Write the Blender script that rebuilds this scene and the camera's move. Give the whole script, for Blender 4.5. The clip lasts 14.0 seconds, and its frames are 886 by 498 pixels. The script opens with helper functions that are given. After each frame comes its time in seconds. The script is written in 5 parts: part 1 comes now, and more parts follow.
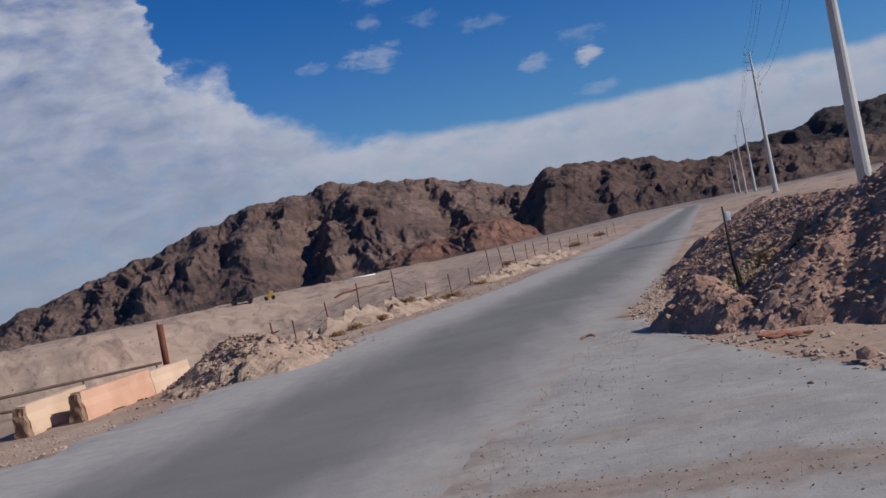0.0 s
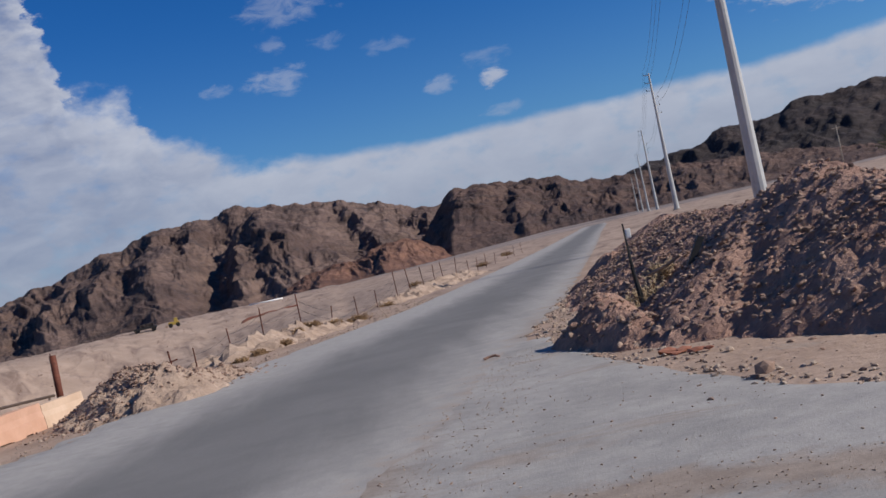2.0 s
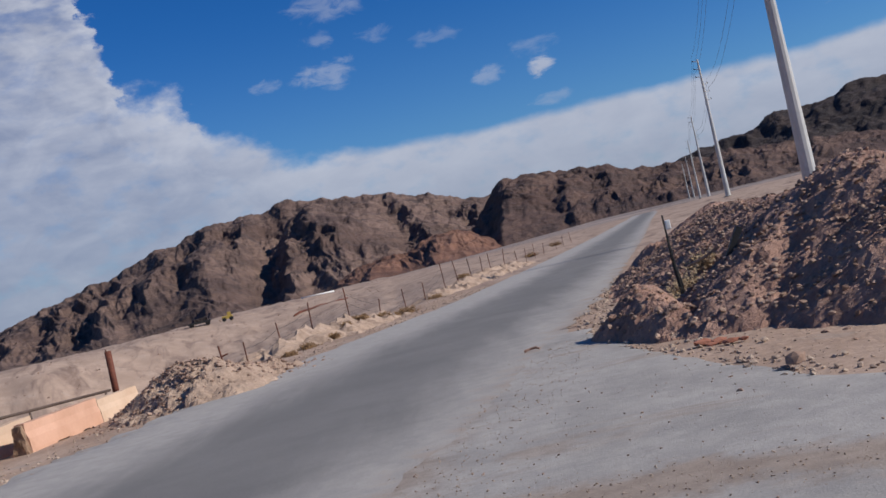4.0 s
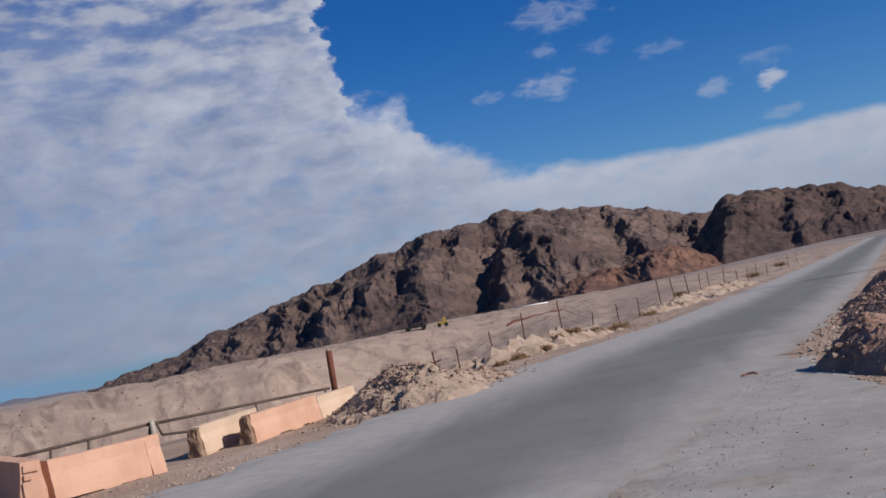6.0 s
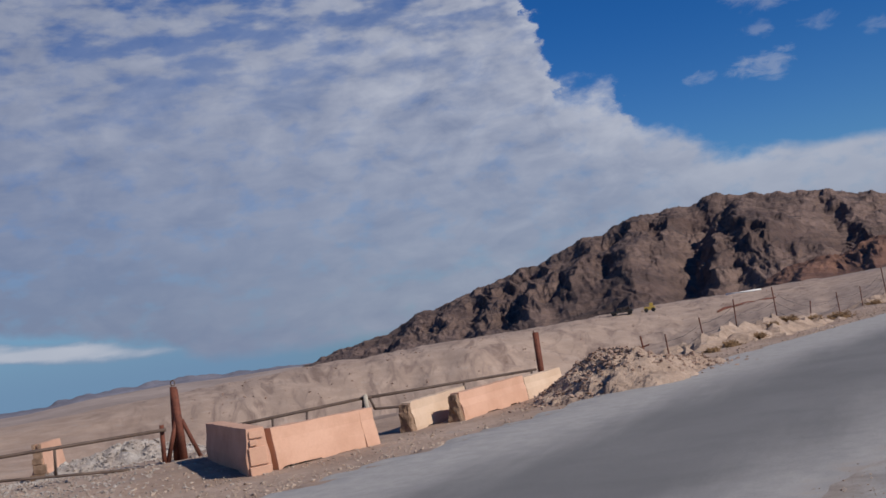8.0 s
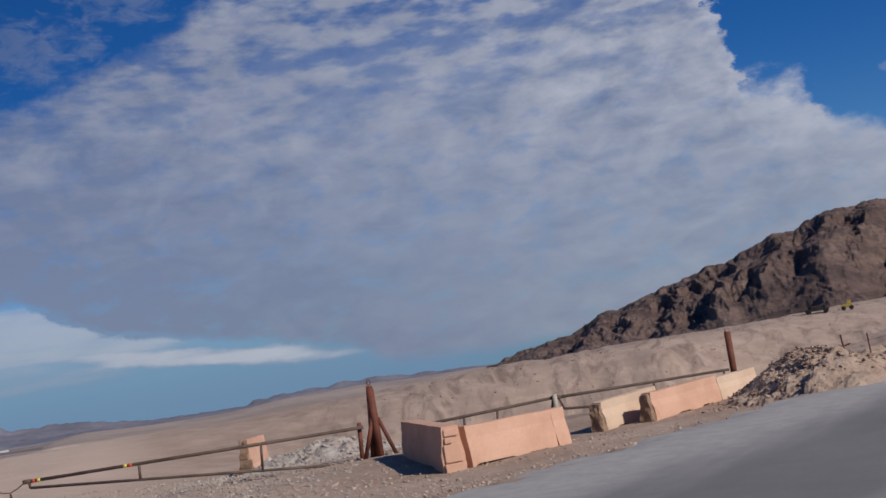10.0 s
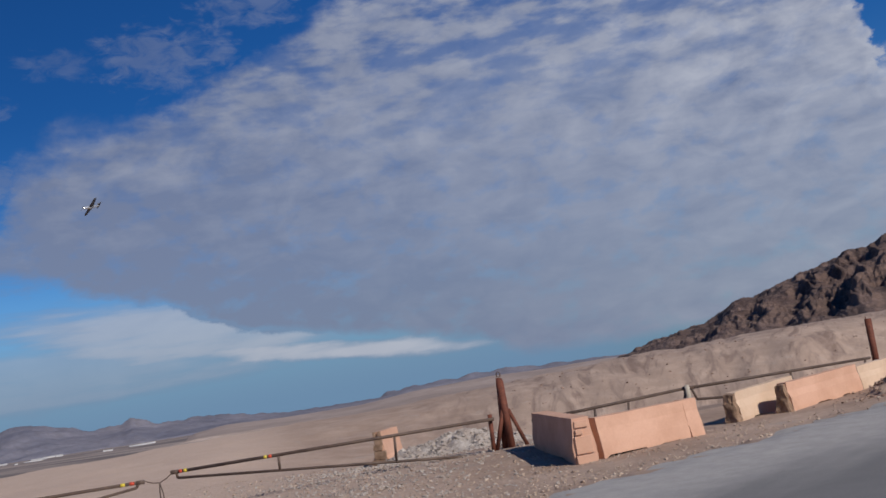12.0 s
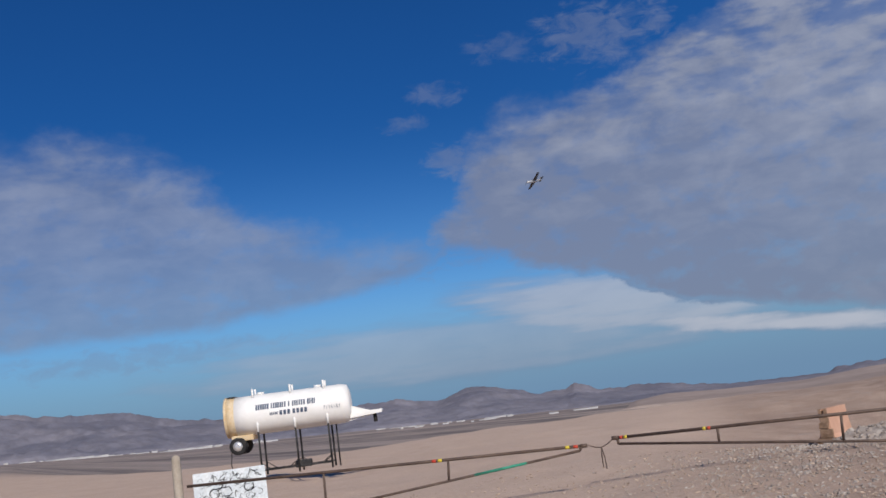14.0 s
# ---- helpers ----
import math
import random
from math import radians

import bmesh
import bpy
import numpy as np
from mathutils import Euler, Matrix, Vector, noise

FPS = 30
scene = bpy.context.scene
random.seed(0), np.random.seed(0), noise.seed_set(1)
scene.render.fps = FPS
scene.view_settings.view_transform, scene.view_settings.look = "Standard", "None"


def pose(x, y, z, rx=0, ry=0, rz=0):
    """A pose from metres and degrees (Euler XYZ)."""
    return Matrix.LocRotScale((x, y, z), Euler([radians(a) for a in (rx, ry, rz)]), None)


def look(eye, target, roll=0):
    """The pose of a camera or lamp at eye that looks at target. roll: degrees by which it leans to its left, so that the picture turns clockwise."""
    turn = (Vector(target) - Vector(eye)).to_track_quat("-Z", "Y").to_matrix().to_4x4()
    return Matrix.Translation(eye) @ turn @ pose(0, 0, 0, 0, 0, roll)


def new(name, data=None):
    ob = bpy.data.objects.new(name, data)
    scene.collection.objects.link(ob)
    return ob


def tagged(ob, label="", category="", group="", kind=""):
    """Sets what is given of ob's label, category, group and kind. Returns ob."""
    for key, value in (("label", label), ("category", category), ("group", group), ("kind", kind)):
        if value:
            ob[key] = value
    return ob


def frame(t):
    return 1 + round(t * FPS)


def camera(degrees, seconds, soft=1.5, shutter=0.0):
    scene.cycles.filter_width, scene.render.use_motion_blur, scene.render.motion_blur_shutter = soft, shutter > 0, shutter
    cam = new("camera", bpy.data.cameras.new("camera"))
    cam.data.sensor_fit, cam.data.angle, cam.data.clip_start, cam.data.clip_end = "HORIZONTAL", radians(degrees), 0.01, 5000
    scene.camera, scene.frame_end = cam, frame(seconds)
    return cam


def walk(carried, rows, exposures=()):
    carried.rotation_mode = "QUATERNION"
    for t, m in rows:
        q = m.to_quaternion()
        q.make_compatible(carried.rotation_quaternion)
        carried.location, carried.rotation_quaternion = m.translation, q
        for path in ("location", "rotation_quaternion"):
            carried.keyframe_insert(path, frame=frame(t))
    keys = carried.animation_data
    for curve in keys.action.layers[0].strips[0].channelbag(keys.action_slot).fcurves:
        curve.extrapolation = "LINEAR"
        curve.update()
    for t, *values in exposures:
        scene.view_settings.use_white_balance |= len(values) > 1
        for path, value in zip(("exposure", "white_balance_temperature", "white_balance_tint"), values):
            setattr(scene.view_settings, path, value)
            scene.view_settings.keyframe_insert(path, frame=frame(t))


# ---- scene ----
EYE = 1.75


def heading(yaw, pitch, roll, eye=(0.0, 0.0, EYE)):
    a, p = radians(yaw), radians(pitch)
    way = Vector((-math.sin(a) * math.cos(p), math.cos(a) * math.cos(p), math.sin(p)))
    return look(eye, Vector(eye) + way * 50, roll)


cam = camera(45.1, 14.0, soft=1.6)
ROWS = [(0.0, 0.82, 0.18, -10.85, -0.299, 0.165, -0.013),
        (0.5, 1.02, 0.88, -11.14, -0.222, 0.188, -0.009),
        (1.0, 0.61, 1.61, -11.6, -0.137, 0.236, -0.021),
        (1.5, -1.1, 1.03, -11.88, -0.115, 0.383, -0.042),
        (2.0, -4.2, 0.35, -11.92, -0.169, 0.456, -0.042),
        (2.2, -4.3, 0.45, -11.92, -0.169, 0.456, -0.042),
        (4.3, 0.13, 0.61, -13.18, 0.003, 0.171, -0.011),
        (4.5, 1.47, 0.84, -13.32, 0.009, 0.237, -0.004),
        (5.0, 4.54, 2.15, -11.44, 0.035, 0.194, 0.005),
        (5.5, 7.14, 2.93, -9.58, 0.026, 0.18, 0.002),
        (6.0, 9.74, 3.34, -10.18, 0.009, 0.133, 0.006),
        (6.5, 11.79, 3.66, -11.43, 0.026, 0.118, 0.008),
        (7.0, 14.39, 3.81, -10.93, 0.005, 0.081, 0.004),
        (7.5, 17.6, 3.93, -10.14, -0.006, 0.096, -0.006),
        (8.0, 20.77, 4.27, -8.84, -0.031, 0.052, -0.011),
        (8.5, 23.36, 4.6, -8.52, -0.039, 0.036, -0.014),
        (8.7, 24.68, 4.8, -8.7, -0.054, 0.001, -0.016),
        (10.8, 31.78, 6.37, -9.4, -0.03, -0.243, 0.012),
        (11.0, 32.04, 6.55, -9.64, -0.022, -0.246, 0.016),
        (11.5, 34.47, 6.9, -10.08, 0.011, -0.254, 0.012),
        (12.0, 37.25, 6.47, -9.66, 0.046, -0.303, 0.013),
        (12.5, 41.4, 6.73, -8.7, 0.088, -0.358, 0.019),
        (13.0, 47.08, 7.07, -6.99, 0.14, -0.415, 0.03),
        (13.5, 52.51, 7.58, -7.43, 0.187, -0.424, 0.024),
        (14.0, 60.63, 8.34, -7.46, 0.331, -0.476, 0.038)]
walk(cam, [(t, heading(yaw, pitch, roll, (x, y, EYE + z))) for t, yaw, pitch, roll, x, y, z in ROWS],
     exposures=[(0.0, -0.05), (2.0, 0.04), (5.0, 0.09), (8.0, -0.1), (11.0, -0.19), (14.0, -0.1)])

# ---- sun and sky ----
SUN_AZ, SUN_EL = -103.0, 34.0
sun = new("sun", bpy.data.lights.new("sun", "SUN"))
sun.data.energy, sun.data.angle, sun.data.color = 4.6, radians(0.55), (1.0, 0.93, 0.84)
sun_way = Vector((-math.sin(radians(SUN_AZ)) * math.cos(radians(SUN_EL)), math.cos(radians(SUN_AZ)) * math.cos(radians(SUN_EL)), math.sin(radians(SUN_EL))))
sun.matrix_world = look(sun_way * 500, (0, 0, 0))


class Tree:
    """A node tree with short calls."""

    def __init__(self, tree):
        self.tree = tree
        tree.nodes.clear()

    def add(self, kind):
        return self.tree.nodes.new(kind)

    def plug(self, socket, value):
        if isinstance(value, bpy.types.NodeSocket):
            self.tree.links.new(value, socket)
        elif value is not None:
            if isinstance(value, tuple) and len(value) == 3 and socket.type == "RGBA":
                value = (*value, 1)
            socket.default_value = value

    def math(self, op, a, b=None, c=None, clamp=False):
        node = self.add("ShaderNodeMath")
        node.operation, node.use_clamp = op, clamp
        for socket, value in zip(node.inputs, (a, b, c)):
            self.plug(socket, value)
        return node.outputs[0]

    def remap(self, value, lo, hi, to_lo=0.0, to_hi=1.0, smooth=True):
        node = self.add("ShaderNodeMapRange")
        node.interpolation_type = "SMOOTHSTEP" if smooth else "LINEAR"
        for key, v in (("Value", value), ("From Min", lo), ("From Max", hi), ("To Min", to_lo), ("To Max", to_hi)):
            self.plug(node.inputs[key], v)
        return node.outputs[0]

    def noise(self, vector, scale, detail=5.0, rough=0.55, warp=0.0):
        node = self.add("ShaderNodeTexNoise")
        for key, v in (("Vector", vector), ("Scale", scale), ("Detail", detail), ("Roughness", rough), ("Distortion", warp)):
            self.plug(node.inputs[key], v)
        return node.outputs[0]

    def mix(self, fac, a, b, blend="MIX"):
        node = self.add("ShaderNodeMix")
        node.data_type, node.blend_type = "RGBA", blend
        for socket, v in ((node.inputs[0], fac), (node.inputs[6], a), (node.inputs[7], b)):
            self.plug(socket, v)
        return node.outputs[2]

    def ramp(self, fac, stops):
        node = self.add("ShaderNodeValToRGB")
        ramp = node.color_ramp
        for i, (at, value) in enumerate(stops):
            e = ramp.elements[i] if i < 2 else ramp.elements.new(at)
            e.position = at
            e.color = (*(value if isinstance(value, tuple) else (value, value, value)), 1)
        self.plug(node.inputs[0], fac)
        return node.outputs[0]

    def scaled(self, vector, scale):
        node = self.add("ShaderNodeMapping")
        self.plug(node.inputs["Vector"], vector)
        node.inputs["Scale"].default_value = scale
        return node.outputs[0]

    def join(self, x, y, z=0.0):
        node = self.add("ShaderNodeCombineXYZ")
        for socket, v in zip(node.inputs, (x, y, z)):
            self.plug(socket, v)
        return node.outputs[0]


world = bpy.data.worlds.new("sky")
scene.world = world
world.use_nodes = True
w = Tree(world.node_tree)
sky = w.add("ShaderNodeTexSky")
sky.sky_type, sky.sun_disc, sky.altitude = "NISHITA", False, 800.0
sky.sun_elevation, sky.sun_rotation = radians(SUN_EL), radians(-SUN_AZ)
way = w.add("ShaderNodeTexCoord").outputs["Generated"]
split = w.add("ShaderNodeSeparateXYZ")
w.plug(split.inputs[0], way)
DEG = 180 / math.pi
az = w.math("MULTIPLY", w.math("ARCTAN2", w.math("MULTIPLY", split.outputs[0], -1.0), split.outputs[1]), DEG)
el = w.math("MULTIPLY", w.math("ARCSINE", split.outputs[2]), DEG)
# clouds lie in one flat layer: their pattern is that layer's, seen from below
deck = w.math("MAXIMUM", w.math("ADD", split.outputs[2], 0.09), 0.05)
plan = w.join(w.math("DIVIDE", split.outputs[0], deck), w.math("DIVIDE", split.outputs[1], deck))
shape = w.join(w.math("MULTIPLY", az, 0.1), w.math("MULTIPLY", el, 0.16))
big = w.math("SUBTRACT", w.noise(shape, 3.0, 7.0, 0.6), 0.5)
side = w.math("SUBTRACT", w.noise(w.join(w.math("MULTIPLY", az, 0.1), w.math("MULTIPLY", el, 0.16), 7.3), 3.4, 6.0, 0.6), 0.5)
cells = w.join(w.math("MULTIPLY", az, 0.36), w.math("MULTIPLY", el, 1.0), 3.0)
fine = w.noise(cells, 1.1, 5.0, 0.5)
rolls = w.noise(cells, 0.8, 6.0, 0.55)
az2 = w.math("ADD", az, w.math("MULTIPLY", side, 5.0))
ragged = w.remap(az, 0.0, 8.0, 0.8, 4.2)
el2 = w.math("ADD", el, w.math("MULTIPLY", big, ragged))


def edge(stops):
    at = w.math("DIVIDE", w.math("ADD", az2, 50.0), 150.0)
    return w.math("MULTIPLY", w.ramp(at, [((a + 50) / 150, e / 40) for a, e in stops]), 40.0)


top = edge([(-50, 7.5), (-30, 7.0), (-22, 6.4), (-12, 6.4), (-4, 6.3), (2, 6.6), (5.4, 7.2), (7.5, 8.4), (9.6, 9.4), (10.4, 11.0), (13.2, 12.0), (14.0, 14.5), (14.8, 18.0), (17, 33.0),
            (30, 31.0), (36, 23.0), (40, 20.6), (44.7, 18.6), (49, 16.6), (52.5, 15.4), (56, 15.6), (58.3, 14.2), (59.8, 11.6), (61.3, 8.8), (63, 9.4), (67, 10.4), (70.5, 11.8), (74, 14.4), (79, 16.2), (100, 16.0)])
low = edge([(-50, 0.0), (33, 0.2), (37, 1.6), (41, 2.7), (47, 3.6), (52, 5.4), (57, 7.2), (60, 8.4), (62, 7.2), (66, 6.6), (73, 5.6), (84, 5.4), (100, 5.4)])
sheet = w.math("MULTIPLY", w.remap(w.math("SUBTRACT", top, el2), w.remap(az, 0.0, 8.0, -0.15, -0.5), w.math("ADD", w.remap(az, 0.0, 8.0, 0.45, 1.3), w.remap(az, 48.0, 60.0, 0.0, 1.2))), w.remap(w.math("SUBTRACT", w.math("ADD", el, w.math("MULTIPLY", big, 1.1)), low), -0.4, 0.5))
# the deck breaks up overhead and in its thin far part
holes = w.remap(w.math("ADD", w.math("MULTIPLY", rolls, 0.5), w.math("MULTIPLY", fine, 0.5)), 0.40, 0.56)
broken = w.math("MULTIPLY", w.remap(el, 10.0, 22.0, 0.0, 0.9), w.remap(az, 8.0, 16.0))
sheet = w.math("MULTIPLY", sheet, w.math("SUBTRACT", 1.0, w.math("MULTIPLY", broken, w.math("SUBTRACT", 1.0, holes)), clamp=True))
thin = w.remap(az, 56.0, 66.0, 1.0, 0.72)
sheet = w.math("MULTIPLY", sheet, w.math("MULTIPLY", thin, w.remap(w.noise(shape, 5.0, 6.0), 0.28, 0.52, 0.72, 1.0)))


wisps = w.noise(w.join(w.math("MULTIPLY", az, 0.75), w.math("MULTIPLY", el, 1.5)), 1.0, 7.0, 0.62, 0.5)


def puff(a, e, wide, high, strength):
    da = w.math("DIVIDE", w.math("SUBTRACT", w.math("ADD", az, w.math("MULTIPLY", side, 1.6)), a), wide)
    de = w.math("DIVIDE", w.math("SUBTRACT", w.math("ADD", el, w.math("MULTIPLY", big, 0.9)), e), high)
    d = w.math("ADD", w.math("MULTIPLY", da, da), w.math("MULTIPLY", de, de))
    rag = w.math("MULTIPLY", w.math("SUBTRACT", wisps, 0.42), 5.5)
    return w.math("MULTIPLY", w.remap(w.math("ADD", d, rag), 0.0, 1.9, 1.0, 0.0), strength)


def veil(a, e, wide, high, strength, slope=0.0):
    """A thin smooth band of high cloud."""
    across = w.math("SUBTRACT", az, a)
    de = w.math("DIVIDE", w.math("SUBTRACT", w.math("SUBTRACT", w.math("ADD", el, w.math("MULTIPLY", big, 0.8)), e), w.math("MULTIPLY", across, slope)), high)
    da = w.math("DIVIDE", across, wide)
    d = w.math("ADD", w.math("MULTIPLY", da, da), w.math("MULTIPLY", de, de))
    d = w.math("ADD", d, w.math("MULTIPLY", w.math("SUBTRACT", w.noise(w.join(w.math("MULTIPLY", az, 0.12), w.math("MULTIPLY", el, 0.9)), 1.6, 5.0, 0.5), 0.5), 1.6))
    return w.math("MULTIPLY", w.remap(d, 0.1, 1.3, 1.0, 0.0), strength)


clouds = sheet
bands = w.math("MAXIMUM", veil(44.5, 2.2, 9.0, 0.6, 0.95, 0.12), w.math("MAXIMUM", veil(52.0, 4.2, 9.0, 1.9, 0.82, 0.15), veil(60.0, 3.0, 18.0, 1.9, 0.55)))
clouds = w.math("MAXIMUM", clouds, bands)
for a, e, wide, high, strength in [(2.6, 10.85, 1.7, 0.7, 0.4), (5.85, 10.8, 0.8, 0.4, 0.28), (2.5, 12.7, 0.7, 0.4, 0.28), (-5.8, 8.95, 1.1, 0.35, 0.4), (-8.65, 8.7, 0.8, 0.5, 0.85), (-9.0, 7.0, 1.1, 0.35, 0.3),
                                   (-8.5, 9.8, 1.3, 0.5, 0.2), (-3.6, 11.6, 1.4, 0.4, 0.2), (-0.5, 12.3, 0.9, 0.4, 0.2), (1.5, 14.4, 2.4, 0.8, 0.3), (-28, 10.5, 6.0, 1.9, 0.95), (62, 15.2, 1.2, 0.5, 0.3), (60, 16.6, 1.5, 0.6, 0.3), (59.5, 13.0, 1.6, 1.0, 0.45),
                                   (50.5, 18.5, 3.5, 1.6, 0.4), (45.5, 20.5, 3.0, 1.0, 0.35), (56, 18.5, 2.0, 0.7, 0.25), (58.5, 7.7, 2.2, 0.4, 0.4), (66, 7.2, 5.0, 0.7, 0.4), (76, 4.4, 9.0, 0.7, 0.35)]:
    clouds = w.math("MAXIMUM", clouds, puff(a, e, wide, high, strength))
tone = w.math("ADD", w.math("MULTIPLY", fine, 0.42), w.math("MULTIPLY", w.noise(shape, 3.2, 7.0, 0.58, 0.6), 0.58))
lumpy = w.math("MULTIPLY", w.remap(el, 3.0, 16.0, 0.3, 0.95), w.math("MULTIPLY", w.remap(az, 0.0, 12.0, 0.6, 1.0), w.remap(az, 18.0, 32.0, 1.0, 0.55)))
lift = w.math("ADD", 0.5, w.math("MULTIPLY", w.math("SUBTRACT", tone, 0.5), lumpy))
lift = w.math("ADD", lift, w.math("MULTIPLY", w.remap(w.math("SUBTRACT", top, el2), 0.1, 5.5, 1.0, 0.0), w.remap(az, 12.0, 30.0, 0.12, 0.0)))
lift = w.math("ADD", lift, w.remap(az, 12.0, 60.0, 0.02, -0.14))
lift = w.math("ADD", lift, w.remap(el, 2.0, 15.0, -0.09, 0.0))
lift = w.math("ADD", lift, w.remap(az, 60.0, 66.0, 0.0, 0.05))
streak = w.math("MULTIPLY", bands, w.remap(sheet, 0.1, 0.6, 1.0, 0.0))
lift = w.math("ADD", lift, w.math("MULTIPLY", streak, 0.34))
white = w.mix(w.remap(lift, 0.33, 0.72, 0.0, 1.0, False), (0.205, 0.243, 0.36), (0.58, 0.60, 0.67))
tint = w.mix(w.remap(el, 1.0, 17.0), (0.48, 0.86, 1.32), (0.125, 0.56, 1.22))
blue = w.mix(1.0, sky.outputs[0], tint, "MULTIPLY")
deep = w.math("MULTIPLY", w.remap(el, 4.0, 16.0), w.remap(az, 25.0, 62.0, 0.0, 0.38))
blue = w.mix(deep, blue, w.mix(1.0, blue, (0.25, 0.28, 0.32), "MULTIPLY"))
blue = w.mix(w.math("MULTIPLY", w.remap(el, 0.0, 7.0, 0.85, 0.0), w.remap(az, 16.0, 34.0)), blue, (2.3, 4.0, 6.5))
SKY = 0.07
dim = w.mix(1.0, blue, (SKY, SKY, SKY), "MULTIPLY")
back = w.add("ShaderNodeBackground")
w.plug(back.inputs[0], w.mix(w.math("MULTIPLY", clouds, 0.9), dim, white))
back.inputs[1].default_value = 1.0
w.tree.links.new(back.outputs[0], w.add("ShaderNodeOutputWorld").inputs[0])

# ---- materials ----


def surface(name, dark, light, scale=1.0, rough=0.9, bump=0.3, grain=12.0, metal=0.0, world_space=False, third=None, third_at=0.6, bump_at=0.02, plain=False, speck=0.55, strata=0.0):
    """Two tones of one colour in broad patches, a finer grain over them, a third colour in stains, and relief."""
    mat = bpy.data.materials.new(name)
    mat.use_nodes = True
    n = Tree(mat.node_tree)
    at = n.add("ShaderNodeNewGeometry").outputs["Position"] if world_space else n.add("ShaderNodeTexCoord").outputs["Object"]
    broad = n.noise(at, scale, 6.0, 0.6)
    small = n.noise(at, scale * grain, 5.0, 0.65)
    col = n.mix(n.remap(broad, 0.32, 0.68), dark, light)
    col = n.mix(n.remap(small, 0.25, 0.75, 0.0, speck), col, n.mix(1.0, col, (0.55, 0.53, 0.5), "MULTIPLY"))
    if third:
        col = n.mix(n.remap(n.noise(at, scale * 2.7, 7.0, 0.65, 0.5), third_at, third_at + 0.14), col, third)
    if strata:
        # beds of rock that dip to one side
        dip = n.add("ShaderNodeMapping")
        n.plug(dip.inputs["Vector"], at)
        dip.inputs["Rotation"].default_value = (0.25, 0.55, 0.3)
        dip.inputs["Scale"].default_value = (0.01, 0.01, 0.085)
        beds = n.noise(dip.outputs[0], 1.0, 6.0, 0.7, 0.5)
        col = n.mix(n.remap(beds, 0.45, 0.62, 0.0, strata), col, (0.04, 0.028, 0.025))
    if plain:
        # pale soil away from the road; its brightening opposite the sun is painted in
        s = n.add("ShaderNodeSeparateXYZ")
        n.plug(s.inputs[0], at)
        lean = n.math("ADD", s.outputs[0], n.math("MULTIPLY", s.outputs[1], 1.1))
        antisun = n.remap(n.math("ADD", lean, n.math("MULTIPLY", n.math("SUBTRACT", broad, 0.5), 9.0)), -6.0, 6.0, 0.55, 0.0)
        # darker weathered soil in the gullies of the far bank
        gully = n.noise(n.scaled(at, (0.16, 0.16, 0.5)), 1.0, 8.0, 0.7, 0.8)
        col = n.mix(n.math("MULTIPLY", n.remap(n.math("ARCTAN2", s.outputs[0], s.outputs[1]), -0.78, -0.6, 0.15, 1.0), n.remap(gully, 0.42, 0.64, 0.0, 0.6)), col, (0.235, 0.165, 0.125))
        col = n.mix(antisun, col, n.mix(n.remap(small, 0.25, 0.75), (0.66, 0.505, 0.40), (0.54, 0.40, 0.31)))
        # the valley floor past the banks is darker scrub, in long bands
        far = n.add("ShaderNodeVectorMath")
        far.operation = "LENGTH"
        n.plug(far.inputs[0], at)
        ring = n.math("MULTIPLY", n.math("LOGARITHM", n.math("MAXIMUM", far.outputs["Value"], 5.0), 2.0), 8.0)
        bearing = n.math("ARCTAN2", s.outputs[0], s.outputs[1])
        bands = n.noise(n.join(ring, n.math("MULTIPLY", bearing, 4.0)), 1.0, 8.0, 0.68, 0.5)
        scrub = n.mix(n.remap(bands, 0.36, 0.62), (0.12, 0.099, 0.092), (0.33, 0.265, 0.23))
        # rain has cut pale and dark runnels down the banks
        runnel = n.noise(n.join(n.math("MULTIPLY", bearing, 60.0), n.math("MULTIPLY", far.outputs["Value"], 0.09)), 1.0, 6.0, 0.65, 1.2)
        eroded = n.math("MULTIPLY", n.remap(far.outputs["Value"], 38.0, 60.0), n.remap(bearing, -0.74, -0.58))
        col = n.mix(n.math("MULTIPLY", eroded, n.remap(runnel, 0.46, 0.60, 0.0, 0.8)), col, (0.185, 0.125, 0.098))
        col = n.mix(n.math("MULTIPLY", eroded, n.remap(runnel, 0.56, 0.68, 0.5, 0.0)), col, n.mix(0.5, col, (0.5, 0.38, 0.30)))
        col = n.mix(n.remap(far.outputs["Value"], 190.0, 420.0), col, scrub)
    shader = n.add("ShaderNodeBsdfPrincipled")
    n.plug(shader.inputs["Base Color"], col)
    n.plug(shader.inputs["Roughness"], n.remap(small, 0.2, 0.8, rough - 0.1, min(1.0, rough + 0.08)))
    shader.inputs["Metallic"].default_value = metal
    if metal < 0.5:
        shader.inputs["Specular IOR Level"].default_value = 0.25
    if bump:
        b = n.add("ShaderNodeBump")
        b.inputs["Strength"].default_value, b.inputs["Distance"].default_value = bump, bump_at
        n.plug(b.inputs["Height"], n.math("ADD", small, n.math("MULTIPLY", broad, 0.7)))
        n.plug(shader.inputs["Normal"], b.outputs[0])
    n.tree.links.new(shader.outputs[0], n.add("ShaderNodeOutputMaterial").inputs[0])
    return mat


